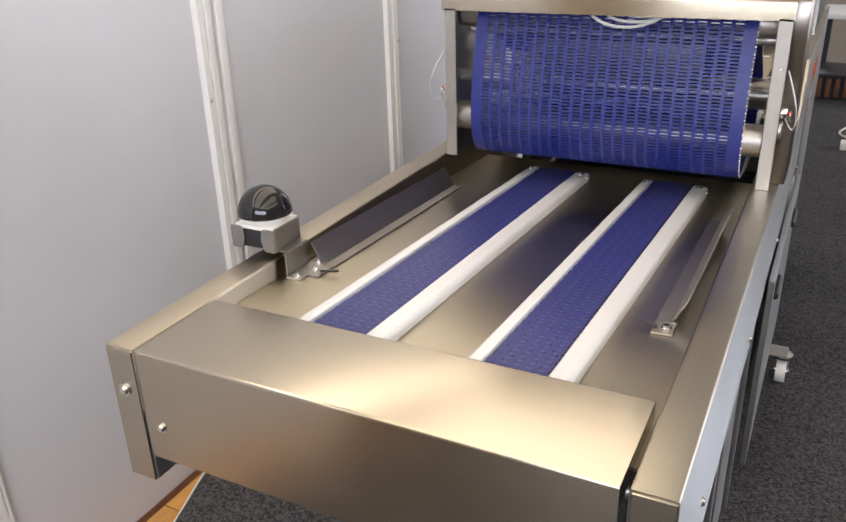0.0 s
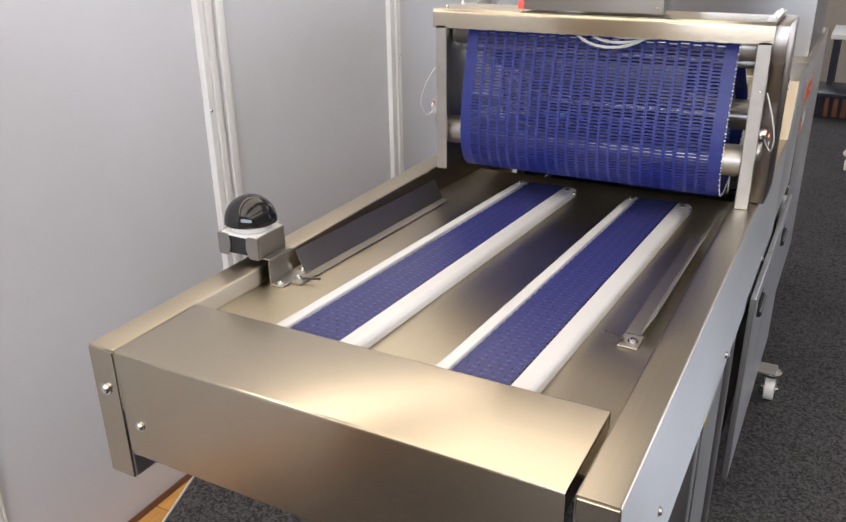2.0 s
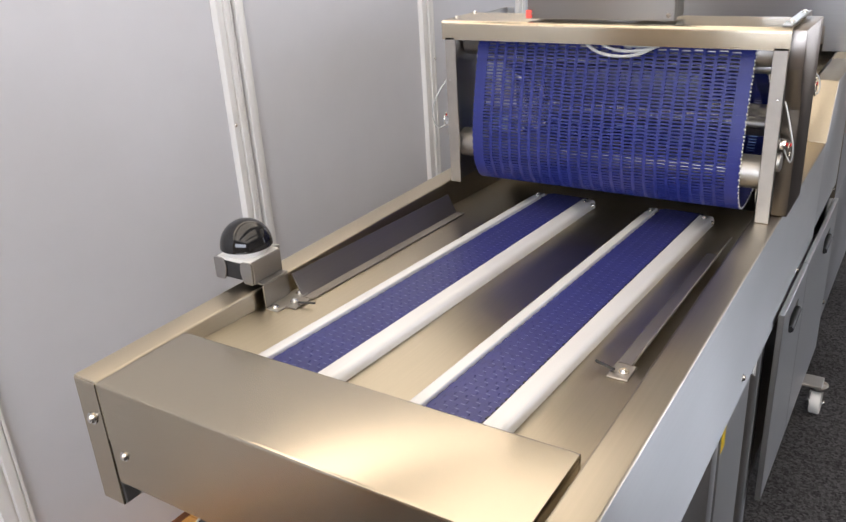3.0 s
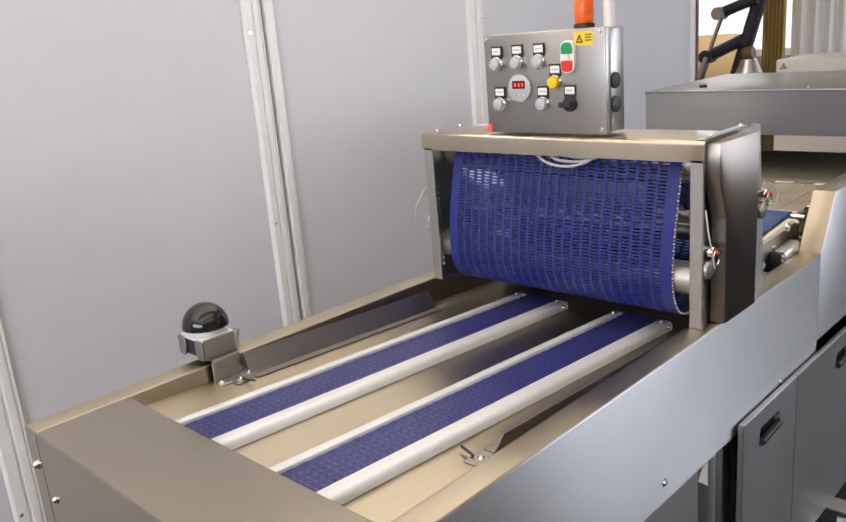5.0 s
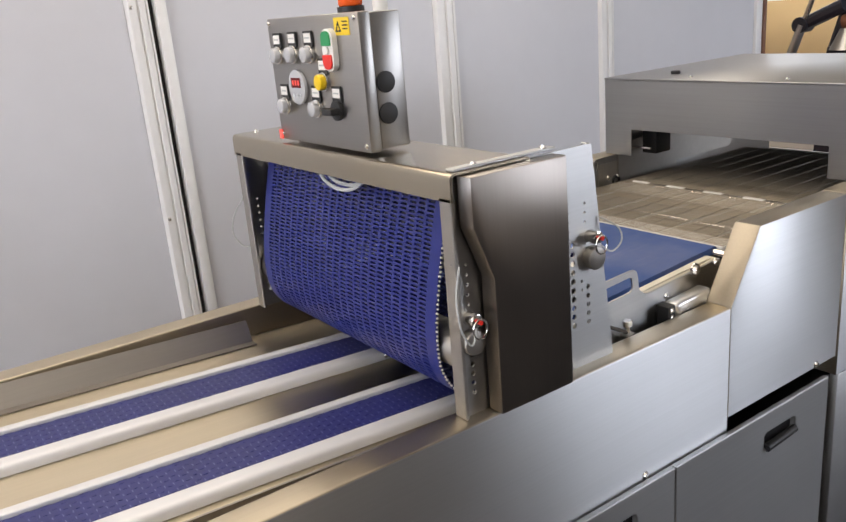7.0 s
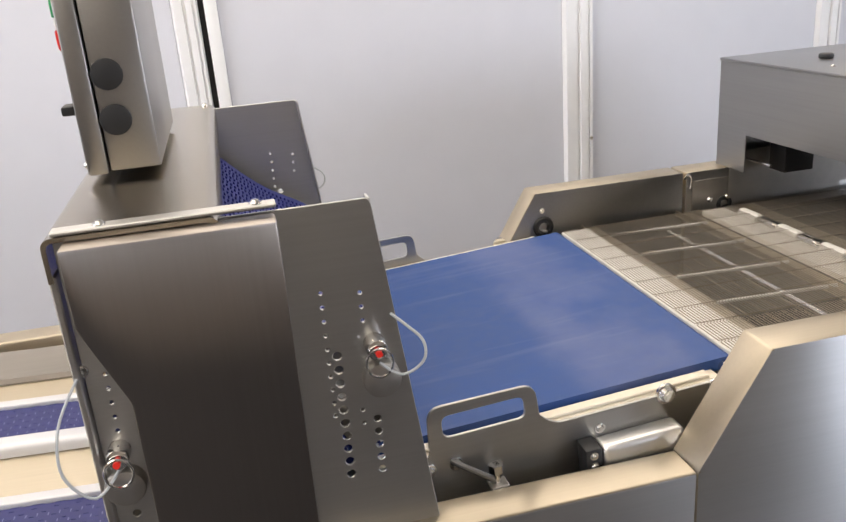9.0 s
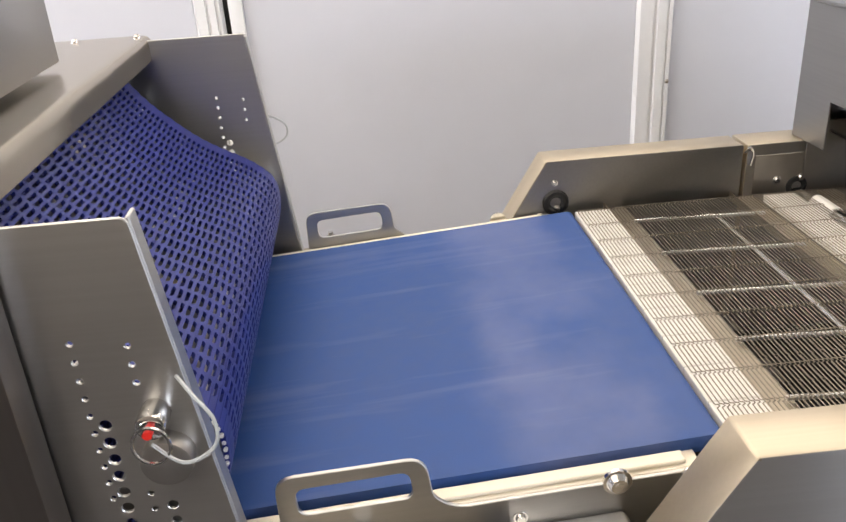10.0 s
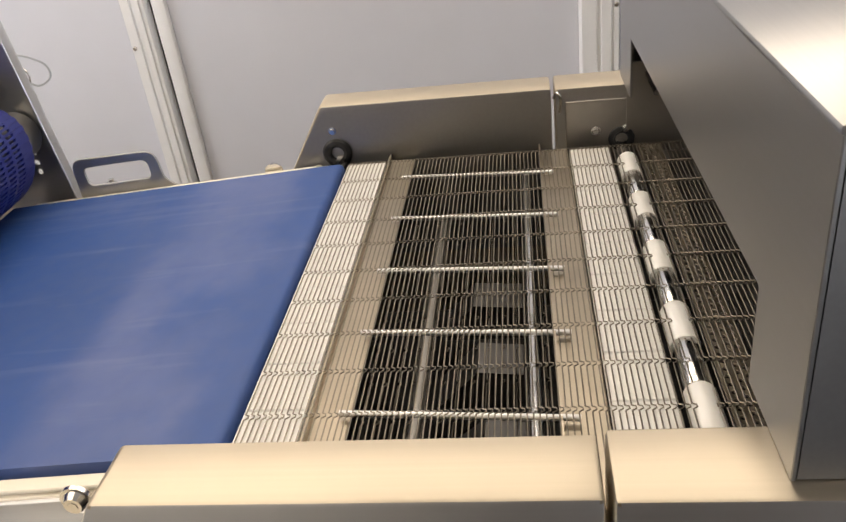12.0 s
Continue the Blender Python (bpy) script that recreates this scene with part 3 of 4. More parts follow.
def start_button():
    x, y = -0.365, 0.352
    t = thing("start_button", "black domed palm button on a steel bracket", "button", (x, y, TRAY))
    cx0, cx1, cy0, cy1 = x - 0.038, x + 0.038, y - 0.036, y + 0.036
    z0, z1 = 0.820, 0.858
    foot = tray_z(y) + 0.001
    br = part("bracket", box(cx1 + 0.001, cx1 + 0.004, cy0 + 0.002, cy1 - 0.002, z0 - 0.001, z1 + 0.001, 0.001, 1), STEEL_BOX, t, "bent brushed steel bracket")
    part("back_cheek", box(cx0 - 0.004, cx0 - 0.001, cy0 + 0.002, cy1 - 0.002, z0, z1, 0.001, 1), STEEL_BOX, br)
    part("cheek", plate(rounded([(cx0 - 0.004, z0), (cx0 + 0.016, z0), (cx0 + 0.022, z0 + 0.02), (cx0 + 0.018, z1), (cx0 - 0.004, z1)], [0.003, 0.004, 0.008, 0.006, 0.003]), [], "y", cy0 - 0.0035, 0.003), STEEL_BOX, br)
    part("cheek", plate(rounded([(cx1 + 0.004, z0), (cx1 - 0.016, z0), (cx1 - 0.022, z0 + 0.02), (cx1 - 0.018, z1), (cx1 + 0.004, z1)], [0.003, 0.004, 0.008, 0.006, 0.003]), [], "y", cy0 - 0.0035, 0.003), STEEL_BOX, br)
    ux = -0.308
    part("arm", box(cx1 + 0.0045, ux, y - 0.03, y + 0.03, z0 - 0.001, z0 + 0.002, 0.0008, 1), STEEL_BOX, br)
    part("upright", box(ux - 0.003, ux, y - 0.032, y + 0.030, foot + 0.003, z0 - 0.0015, 0.001, 1), STEEL_BOX, br)
    ft = part("flange", box(ux - 0.002, ux + 0.026, y - 0.034, y + 0.046, foot, foot + 0.003, 0.001, 1), STEEL_DULL, br)
    screw(ft, (ux + 0.014, y + 0.038, foot + 0.003), (0, 0, 1), 0.006)
    screw(ft, (ux + 0.014, y - 0.025, foot + 0.003), (0, 0, 1), 0.006)
    h = part("housing", box(cx0, cx1, cy0, cy1, z0 + 0.002, z1 - 0.006, 0.003), BLACK_MATT, t)
    part("lid", box(cx0, cx1, cy0, cy1, z1 - 0.0055, z1 + 0.002, 0.003), WHITE, t, "white plastic lid")
    part("collar", cyl((x, y, z1 + 0.002), (x, y, z1 + 0.014), 0.034, 32, bevel=0.002), WHITE, t, "white plastic collar")
    bm = bmesh.new()
    bmesh.ops.create_uvsphere(bm, u_segments=40, v_segments=24, radius=0.0445, matrix=Matrix.Translation((x, y, z1 + 0.014)) @ Matrix.Diagonal((1, 1, 1.02, 1)))
    bmesh.ops.delete(bm, geom=[v for v in bm.verts if v.co.z < z1 + 0.0135], context="VERTS")
    bmesh.ops.holes_fill(bm, edges=bm.edges)
    part("dome", bm, BLACK, t, "glossy black dome")
    part("cable", tube(smooth_path([(x + 0.01, cy1, z0 + 0.03), (x + 0.012, cy1 + 0.025, z0 + 0.028), (x, cy1 + 0.028, z0), (x + 0.02, cy1 + 0.02, foot + 0.002)]), 0.003), CABLE, t)
    return t


# ---- the portal with the perforated belt ----
def pin_lock(parent, x, y, z, sgn):
    """A spring pin with ring pull and a thin tether."""
    p = part("lock_pin", cyl((x, y, z), (x + sgn * 0.022, y, z), 0.010, 18, bevel=0.002), CHROME, parent)
    part("pin_head", cyl((x + sgn * 0.022, y, z), (x + sgn * 0.030, y, z), 0.0032, 14), RED, p, "small red pin head")
    ring = [(x + sgn * 0.027, y + 0.012 * math.cos(a), z - 0.010 + 0.014 * math.sin(a)) for a in np.linspace(0, 2 * math.pi, 20, endpoint=False)]
    part("pull_ring", tube(ring, 0.0014, 6, True), CHROME, p)
    return p


def portal():
    t = thing("belt_press_frame", "stainless steel portal with perforated side plates over the feed table", "machine", (0, 1.05, Z))
    rows = []
    for i in range(10):
        rows.append(circle(1.168, 1.008 - 0.0141 * i, 0.0048))
    for i in range(5):
        rows.append(circle(1.199, 0.936 - 0.0141 * i, 0.0042))
    for i in range(10):
        rows.append(circle(1.160, 1.072 - 0.0139 * i, 0.0026, 10))
    for i in range(3):
        rows.append(circle(1.195, 1.067 - 0.0139 * i, 0.0026, 10))
    for i in range(2):
        rows.append(circle(1.186, 0.948 - 0.0139 * i, 0.0026, 10))
    for i in range(6):
        rows.append(circle(0.968, 1.03 - 0.0141 * i, 0.0026, 10))
    for i in range(5):
        rows.append(circle(0.968, 0.90 - 0.0141 * i, 0.0042))
    outline = rounded([(0.952, Z), (1.252, Z), (1.212, 1.153), (0.952, 1.153)], [0, 0.003, 0.006, 0.003])
    for x, s in ((-0.304, -1), (0.343, 1)):
        sp = part("side_plate", plate(outline, rows, "x", x if s > 0 else x - 0.003, 0.003), STEEL_SIDE, t, "perforated steel side plate")
        # rear edge folded inwards, front post folded
        fl = box(*sorted((x, x - s * 0.016)), 0, 0.003, 0, 0.345, 0.0008, 1)
        bmesh.ops.transform(fl, matrix=Matrix.Translation((0, 1.250, Z)) @ Matrix.Rotation(math.atan2(0.04, 0.343), 4, "X"), verts=fl.verts)
        part("rear_fold", fl, STEEL_SIDE, sp)
        part("post", box(*sorted((x + s * 0.012, x - s * 0.013)), 0.944, 0.950, Z, 1.125, 0.0012, 1), STEEL_DULL, t, "narrow upright steel post")
        pin_lock(t, x + s * 0.001, 1.203, 1.016, s)
        pin_lock(t, x + s * 0.001, 0.966, 0.955, s)
        part("pin_block", cyl((x + s * 0.001, 1.206, 0.982), (x + s * 0.018, 1.206, 0.982), 0.018, 24, bevel=0.003), STEEL_DULL, t)
        part("pin_block", cyl((x + s * 0.001, 0.966, 0.922), (x + s * 0.018, 0.966, 0.922), 0.018, 24, bevel=0.003), STEEL_DULL, t)
        part("tether", tube(smooth_path([(x + s * 0.026, 1.203, 1.006), (x + s * 0.030, 1.222, 0.992), (x + s * 0.030, 1.243, 1.002), (x + s * 0.026, 1.245, 1.020), (x + s * 0.016, 1.232, 1.034), (x + s * 0.004, 1.221, 1.042)]), 0.0014), CABLE, t, "thin clear tether loop")
        part("tether", tube(smooth_path([(x + s * 0.02, 0.966, 0.945), (x + s * 0.035, 0.945, 0.93), (x + s * 0.04, 0.925, 0.96), (x + s * 0.03, 0.928, 1.0), (x + s * 0.015, 0.948, 1.035)]), 0.0014), CABLE, t, "thin clear tether loop")
        screw(t, (x + s * 0.003, 0.95, 1.036), (s, 0, 0), 0.005)
    lint = rounded([(0.944, 1.120), (0.944, 1.158), (1.085, 1.158), (1.085, 1.128), (1.081, 1.128), (1.081, 1.154), (0.948, 1.154), (0.948, 1.120)], [0, 0.010, 0.012, 0, 0, 0.009, 0.006, 0], 5)
    lt = part("lintel", prism(lint, "x", -0.322, 0.356), STEEL_X, t, "rounded steel lintel")
    cap = part("cap_strip", box(0.338, 0.355, 0.952, 1.132, 1.1585, 1.162, 0.001, 1), STEEL_SIDE, t)
    for y in (0.99, 1.115):
        screw(cap, (0.347, y, 1.162), (0, 0, 1), 0.0045)
        screw(lt, (-0.312, y if y < 1.1 else 1.07, 1.158), (0, 0, 1), 0.0045)
    cov = [(0.960, 1.153), (0.960, 1.086), (0.990, 1.012), (0.990, Z + 0.001), (1.130, Z + 0.001), (1.130, 1.153)]
    cb = part("side_cover", prism(cov, "x", 0.349, 0.378, 0.0025), STEEL_COVER, t, "chamfered brushed steel side cover")
    # hose inside the lintel
    for i in range(3):
        part("hose", tube(smooth_path([(-0.03 + 0.03 * i, 0.955, 1.140), (0.02 + 0.02 * i, 0.953, 1.104 + 0.009 * i), (0.09 + 0.012 * i, 0.954, 1.102 + 0.009 * i), (0.16 + 0.02 * i, 0.956, 1.138)]), 0.0032), CABLE, t, "pale grey air hose")
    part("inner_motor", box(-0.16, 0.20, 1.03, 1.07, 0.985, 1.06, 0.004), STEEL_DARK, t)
    part("inner_bar", cyl((-0.30, 1.06, 1.07), (0.34, 1.06, 1.07), 0.012), STEEL_SIDE, t)
    part("inner_bar", cyl((-0.30, 1.10, 0.955), (0.34, 1.10, 0.955), 0.012), STEEL_SIDE, t)
    part("inner_plate", box(-0.19, -0.12, 1.02, 1.03, 0.93, 1.03, 0.001, 1), CHROME, t)
    return t


def belt_profile():
    """The loop of the perforated belt in y and z: slack over three rollers."""
    key = [(0.947, 0.906), (0.952, 0.960), (0.966, 1.03), (0.988, 1.112), (1.016, 1.137), (1.050, 1.120), (1.085, 1.078), (1.140, 1.028), (1.205, 0.988), (1.229, 0.955), (1.221, 0.900), (1.180, 0.858), (1.10, 0.828), (1.03, 0.813), (0.980, 0.822), (0.953, 0.860)]
    return [(p.x, p.y) for p in smooth_path([(a, b, 0) for a, b in key], 12, True)]


def perforated_belt():
    t = thing("perforated_belt", "slack loop of perforated violet-blue plastic link belt", "conveyor belt", (0, 1.05, 0.85))
    loop = belt_profile()
    n = len(loop)
    seg = [math.dist(loop[i], loop[(i + 1) % n]) for i in range(n)]
    total = sum(seg)
    rows = 2 * round(total / 0.0066 / 2)
    pitch = total / rows
    W0, W1, edge, cols = -0.258, 0.296, 0.022, 23
    cw = (W1 - W0 - 2 * edge) / cols

    def row_mesh(shift):
        """One row of links: openings in columns, every other column a little on."""
        bm = bmesh.new()
        h, th = pitch, 0.0042

        def pair(x, y):
            return bm.verts.new((x, y, th / 2)), bm.verts.new((x, y, -th / 2))

        def ring(outer_, inner_):
            k = len(outer_)
            for i in range(k):
                a, b, c, d = outer_[i], outer_[(i + 1) % k], inner_[(i + 1) % k], inner_[i]
                bm.faces.new((a[0], b[0], c[0], d[0]))
                bm.faces.new((a[1], d[1], c[1], b[1]))
                bm.faces.new((d[0], c[0], c[1], d[1]))

        for i in range(cols):
            x, y = W0 + edge + cw * i, (h * 0.22 if i % 2 else 0)
            o = [pair(x, y - h / 2), pair(x + cw, y - h / 2), pair(x + cw, h * 0.11), pair(x + cw, y + h / 2), pair(x, y + h / 2), pair(x, h * 0.11)]
            q = [pair(x + cw * 0.11, y - h * 0.25), pair(x + cw * 0.89, y - h * 0.25), pair(x + cw * 0.88, y), pair(x + cw * 0.78, y + h * 0.25), pair(x + cw * 0.22, y + h * 0.25), pair(x + cw * 0.12, y)]
            ring(o, q)
        for a, b in ((W0 + shift, W0 + edge), (W1 - edge, W1 - shift)):
            o = [pair(a, -h * 0.5), pair(b, -h * 0.5), pair(b, h * 0.11), pair(b, h * 0.5), pair(a, h * 0.5), pair(a, h * 0.11)]
            bm.faces.new([v[0] for v in o])
            bm.faces.new([v[1] for v in reversed(o)])
            for i in range(6):
                bm.faces.new((o[i][0], o[i][1], o[(i + 1) % 6][1], o[(i + 1) % 6][0]))
        bmesh.ops.remove_doubles(bm, verts=bm.verts, dist=1e-6)
        return mesh_of("belt_link", bm, BELT, False)

    kinds = row_mesh(0.0), row_mesh(0.0015)
    pin = mesh_of("hinge_pin", cyl((W1 - 0.004, 0, 0), (W1 + 0.0012, 0, 0), 0.0017, 8), WHITE)
    d, i = 0.0, 0
    for r in range(rows):
        s = r * pitch
        while d + seg[i] < s:
            d += seg[i]
            i += 1
        f = (s - d) / seg[i]
        p, q = Vector(loop[i]), Vector(loop[(i + 1) % n])
        y, z = p.lerp(q, f)
        w = q - p
        ob = part("belt_link", kinds[r % 2], BELT, t)
        ob.matrix_basis = Matrix.Translation((0, y - 1.05, z - 0.85)) @ Matrix.Rotation(math.atan2(w.y, w.x), 4, "X")
        pn = part("hinge_pin", pin, WHITE, t)
        pn.matrix_basis = ob.matrix_basis
    for y, z, r, nm in ((0.984, 0.894, 0.031, "front_roller"), (1.192, 0.938, 0.032, "rear_roller"), (1.018, 1.105, 0.026, "top_roller")):
        ro = part(nm, cyl((-0.300, y, z), (0.339, y, z), r, 32, bevel=0.002), STEEL_DULL, t, "grey steel roller")
    return t


# ---- control box ----
def control_box():
    X0, X1, Y0, Y1, Z0, Z1 = -0.132, 0.156, 0.957, 1.030, 1.163, 1.362
    t = thing("control_box", "stainless steel control box with buttons and a display", "control box", (0, Y0, Z0))
    part("housing", box(X0 + 0.004, X1 - 0.003, Y0 + 0.022, Y1, Z0 + 0.002, Z1 - 0.002, 0.003), STEEL_BOX, t)
    lid = part("lid", box(X0, X1, Y0, Y0 + 0.021, Z0, Z1, 0.003), STEEL_BOX, t)
    for x in (X0 + 0.008, X1 - 0.010):
        for z in (Z0 + 0.010, Z1 - 0.008):
            screw(lid, (x, Y0, z), (0, -1, 0), 0.0036)
    for z in (1.217, 1.262):
        part("blind_plug", cyl((X1 - 0.0032, 0.994, z), (X1 + 0.0015, 0.994, z), 0.0155, 28, bevel=0.001), BLACK_MATT, t, "black blind plug")

    def label_plate(parent, x, z, w=0.027, h=0.024):
        lp = part("label_plate", box(x - w / 2, x + w / 2, Y0 - 0.003, Y0 - 0.0003, z - h / 2, z + h / 2, 0.0006, 1), BLACK_MATT, parent, "black label holder")
        part("label_insert", box(x - w * 0.40, x + w * 0.40, Y0 - 0.0036, Y0 - 0.0031, z - h * 0.22, z + h * 0.36), WHITE, lp, "white label insert")
        part("label_bar", box(x - w * 0.28, x + w * 0.28, Y0 - 0.0040, Y0 - 0.0037, z + h * 0.02, z + h * 0.12), CABLE, lp)

    def knob(x, z, cap, name, text):
        b = part(name, cyl((x, Y0 - 0.0005, z), (x, Y0 - 0.006, z), 0.0145, 28, bevel=0.001), CHROME, t, text)
        part("cap", cyl((x, Y0 - 0.006, z), (x, Y0 - 0.015, z), 0.0125, 28, 0.0115, bevel=0.0015), cap, b)
        label_plate(b, x, z + 0.023)

    for x, z in ((-0.098, 1.304), (-0.045, 1.305), (0.008, 1.305), (-0.094, 1.222), (0.014, 1.222)):
        knob(x, z, GREY_CAP, "push_button", "silver grey push button")
    knob(0.045, 1.264, YELLOW, "push_button", "bright yellow push button")
    sw = part("rotary_switch", cyl((0.078, Y0 - 0.0005, 1.222), (0.078, Y0 - 0.008, 1.222), 0.015, 28, bevel=0.001), BLACK_MATT, t, "black rotary switch")
    part("grip", box(0.064, 0.092, Y0 - 0.024, Y0 - 0.008, 1.217, 1.227, 0.002), BLACK_MATT, sw)
    label_plate(sw, 0.078, 1.246)
    sb = part("start_stop_button", plate(rounded([(0.064, 1.281), (0.094, 1.281), (0.094, 1.341), (0.064, 1.341)], 0.0145), [], "y", Y0 - 0.010, 0.0096), WHITE, t, "oval green and red double button")
    part("start_cap", plate(rounded([(0.067, 1.318), (0.091, 1.318), (0.091, 1.338), (0.067, 1.338)], [0.002, 0.002, 0.011, 0.011]), [], "y", Y0 - 0.013, 0.0028), GREEN, sb)
    part("stop_cap", plate(rounded([(0.067, 1.284), (0.091, 1.284), (0.091, 1.304), (0.067, 1.304)], [0.011, 0.011, 0.002, 0.002]), [], "y", Y0 - 0.013, 0.0028), RED, sb)
    part("pilot_lens", cyl((0.079, Y0 - 0.010, 1.311), (0.079, Y0 - 0.013, 1.311), 0.0055, 18), WHITE, sb)
    ds = part("display", cyl((-0.042, Y0 - 0.0003, 1.254), (-0.042, Y0 - 0.006, 1.254), 0.0275, 40, bevel=0.001), GREY_CAP, t, "round pale grey gauge with red digital display")
    part("window", box(-0.058, -0.026, Y0 - 0.0068, Y0 - 0.0062, 1.253, 1.269), DISPLAY, ds)
    for i in range(3):
        part("digit", box(-0.053 + 0.009 * i, -0.048 + 0.009 * i, Y0 - 0.0073, Y0 - 0.0069, 1.257, 1.265), DIGITS, ds)
    for i in range(3):
        part("key_dot", cyl((-0.054 + 0.012 * i, Y0 - 0.006, 1.241), (-0.054 + 0.012 * i, Y0 - 0.0068, 1.241), 0.003, 10), CABLE, ds)
    st = part("warning_sticker", box(0.090, 0.132, Y0 - 0.0009, Y0 - 0.0002, 1.331, 1.356), STICKER, t, "yellow warning sticker with a black triangle")
    part("triangle", plate([(0.094, 1.336), (0.110, 1.336), (0.102, 1.351)], [[(0.0975, 1.338), (0.1065, 1.338), (0.102, 1.3465)]], "y", Y0 - 0.0016, 0.0006, 0.0001), BLACK_MATT, st)
    for i in range(3):
        part("text_bar", box(0.114, 0.128, Y0 - 0.0014, Y0 - 0.0010, 1.339 + 0.005 * i, 1.341 + 0.005 * i), BLACK_MATT, st)
    bc = part("beacon_base", cyl((0.095, 0.985, Z1 - 0.001), (0.095, 0.985, Z1 + 0.008), 0.020, 28), BLACK_MATT, t)
    part("beacon", cyl((0.095, 0.985, Z1 + 0.008), (0.095, 0.985, Z1 + 0.052), 0.0175, 28, 0.019, bevel=0.003), ORANGE, t, "orange-red signal lamp")
    part("cable_gland", cyl((0.135, 1.01, Z1 - 0.002), (0.135, 1.01, Z1 + 0.09), 0.011, 18), WHITE, t, "white cable conduit")
    part("base_tag", box(-0.1335, -0.1215, 0.9535, 0.9565, Z0 + 0.001, Z0 + 0.017, 0.001, 1), glow("red_pilot", (0.85, 0.10, 0.08), 0.35), t, "small glowing red tag")
    return t


# ---- blue transfer conveyor ----
def transfer_conveyor():
    t = thing("transfer_conveyor", "lift-out conveyor with a flour-smeared blue belt", "conveyor", (0, 1.64, 0.874))
    ZB = 0.874
    o = rounded([(1.165, 0.858), (1.642, 0.858), (1.642, ZB), (1.165, ZB)], [0.005, 0.005, 0.009, 0.009], 5)
    part("belt", prism(o, "x", -0.258, 0.262, 0), TRANSFER, t, "blue coated belt with pale flour smears")
    for x, s in ((-0.288, -1), (0.284, 1)):
        out = rounded([(1.18, 0.79), (1.615, 0.79), (1.615, 0.862), (1.402, 0.862), (1.385, 0.878), (1.383, 0.918), (1.262, 0.920), (1.258, 0.862), (1.18, 0.862)], [0, 0, 0.004, 0.012, 0.006, 0.016, 0.016, 0.003, 0.004])
        slot = rounded([(1.275, 0.880), (1.370, 0.880), (1.370, 0.908), (1.275, 0.908)], 0.010)
        sp = part("side_plate", plate(out, [slot], "x", x, 0.004), STEEL_SIDE, t, "steel side plate with a cut-out handle")
        a, b = sorted((x + 0.004 if s < 0 else x, x - s * 0.022 + (0.004 if s < 0 else 0)))
        part("edge_strip", box(a + 0.0005, b - 0.0005, 1.19, 1.612, 0.856, 0.863, 0.001, 1), CREAM, sp, "cream plastic edge strip")
        part("edge_strip", box(a + 0.004, b - 0.004, 1.19, 1.60, 0.8635, 0.8675, 0.001, 1), CREAM, sp, "cream plastic edge strip")
        f = 0.288 if s > 0 else -0.288
        for y, z, r in ((1.538, 0.864, 0.010), (1.455, 0.842, 0.005), (1.255, 0.846, 0.006), (1.285, 0.846, 0.006), (1.60, 0.858, 0.006)):
            screw(sp, (f, y, z), (s, 0, 0), r)
        part("roller_end", cyl((s * 0.262, 1.630, 0.862), (s * 0.296, 1.630, 0.862), 0.0085, 18), CHROME, t)
    ob = part("bearing_ring", tube([(-0.298, 1.627 + 0.014 * math.cos(a), 0.874 + 0.014 * math.sin(a)) for a in np.linspace(0, 2 * math.pi, 24, endpoint=False)], 0.006, 8, True), BLACK_MATT, t, "black rubber bearing ring")
    screw(ob, (-0.298, 1.627, 0.905), (1, 0, 0), 0.004)
    ob = part("drum_motor_block", box(0.2885, 0.318, 1.445, 1.545, 0.797, 0.835, 0.007, 4), ALU, t, "small rounded aluminium motor block")
    part("black_holder", box(0.2885, 0.316, 1.425, 1.4445, 0.788, 0.836, 0.002), BLACK_MATT, t, "black plastic holder")
    for z in (0.80, 0.815, 0.828):
        screw(ob, (0.316, 1.434, z), (1, 0, 0), 0.004)
    part("clamp_arm", tube([(0.290, 1.280, 0.852), (0.296, 1.286, 0.850), (0.312, 1.322, 0.828)], 0.0035, 8), STEEL_DARK, t)
    part("clamp_plate", box(0.303, 0.321, 1.313, 1.333, 0.822, 0.826, 0.001, 1), STEEL_DULL, t)
    part("clamp_bolt", cyl((0.312, 1.323, Z), (0.312, 1.323, 0.850), 0.004, 12), CHROME, t)
    part("clamp_nut", cyl((0.312, 1.323, 0.840), (0.312, 1.323, 0.850), 0.0085, 6), CHROME, t)
    part("far_bolt", cyl((-0.316, 1.29, 0.835), (-0.316, 1.29, 0.875), 0.004, 12), CHROME, t)
    part("far_nut", cyl((-0.316, 1.29, 0.862), (-0.316, 1.29, 0.869), 0.008, 6), CHROME, t)
    # dark core under the belt, coloured as the shaded gap
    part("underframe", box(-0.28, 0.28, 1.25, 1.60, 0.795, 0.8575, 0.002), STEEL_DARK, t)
    t.rotation_euler.x = radians(3.9)  # it rises towards the wire belt
    t.location.z = 0.879
    return t


# ---- wire belt and dipping machine ----
WB = 0.877


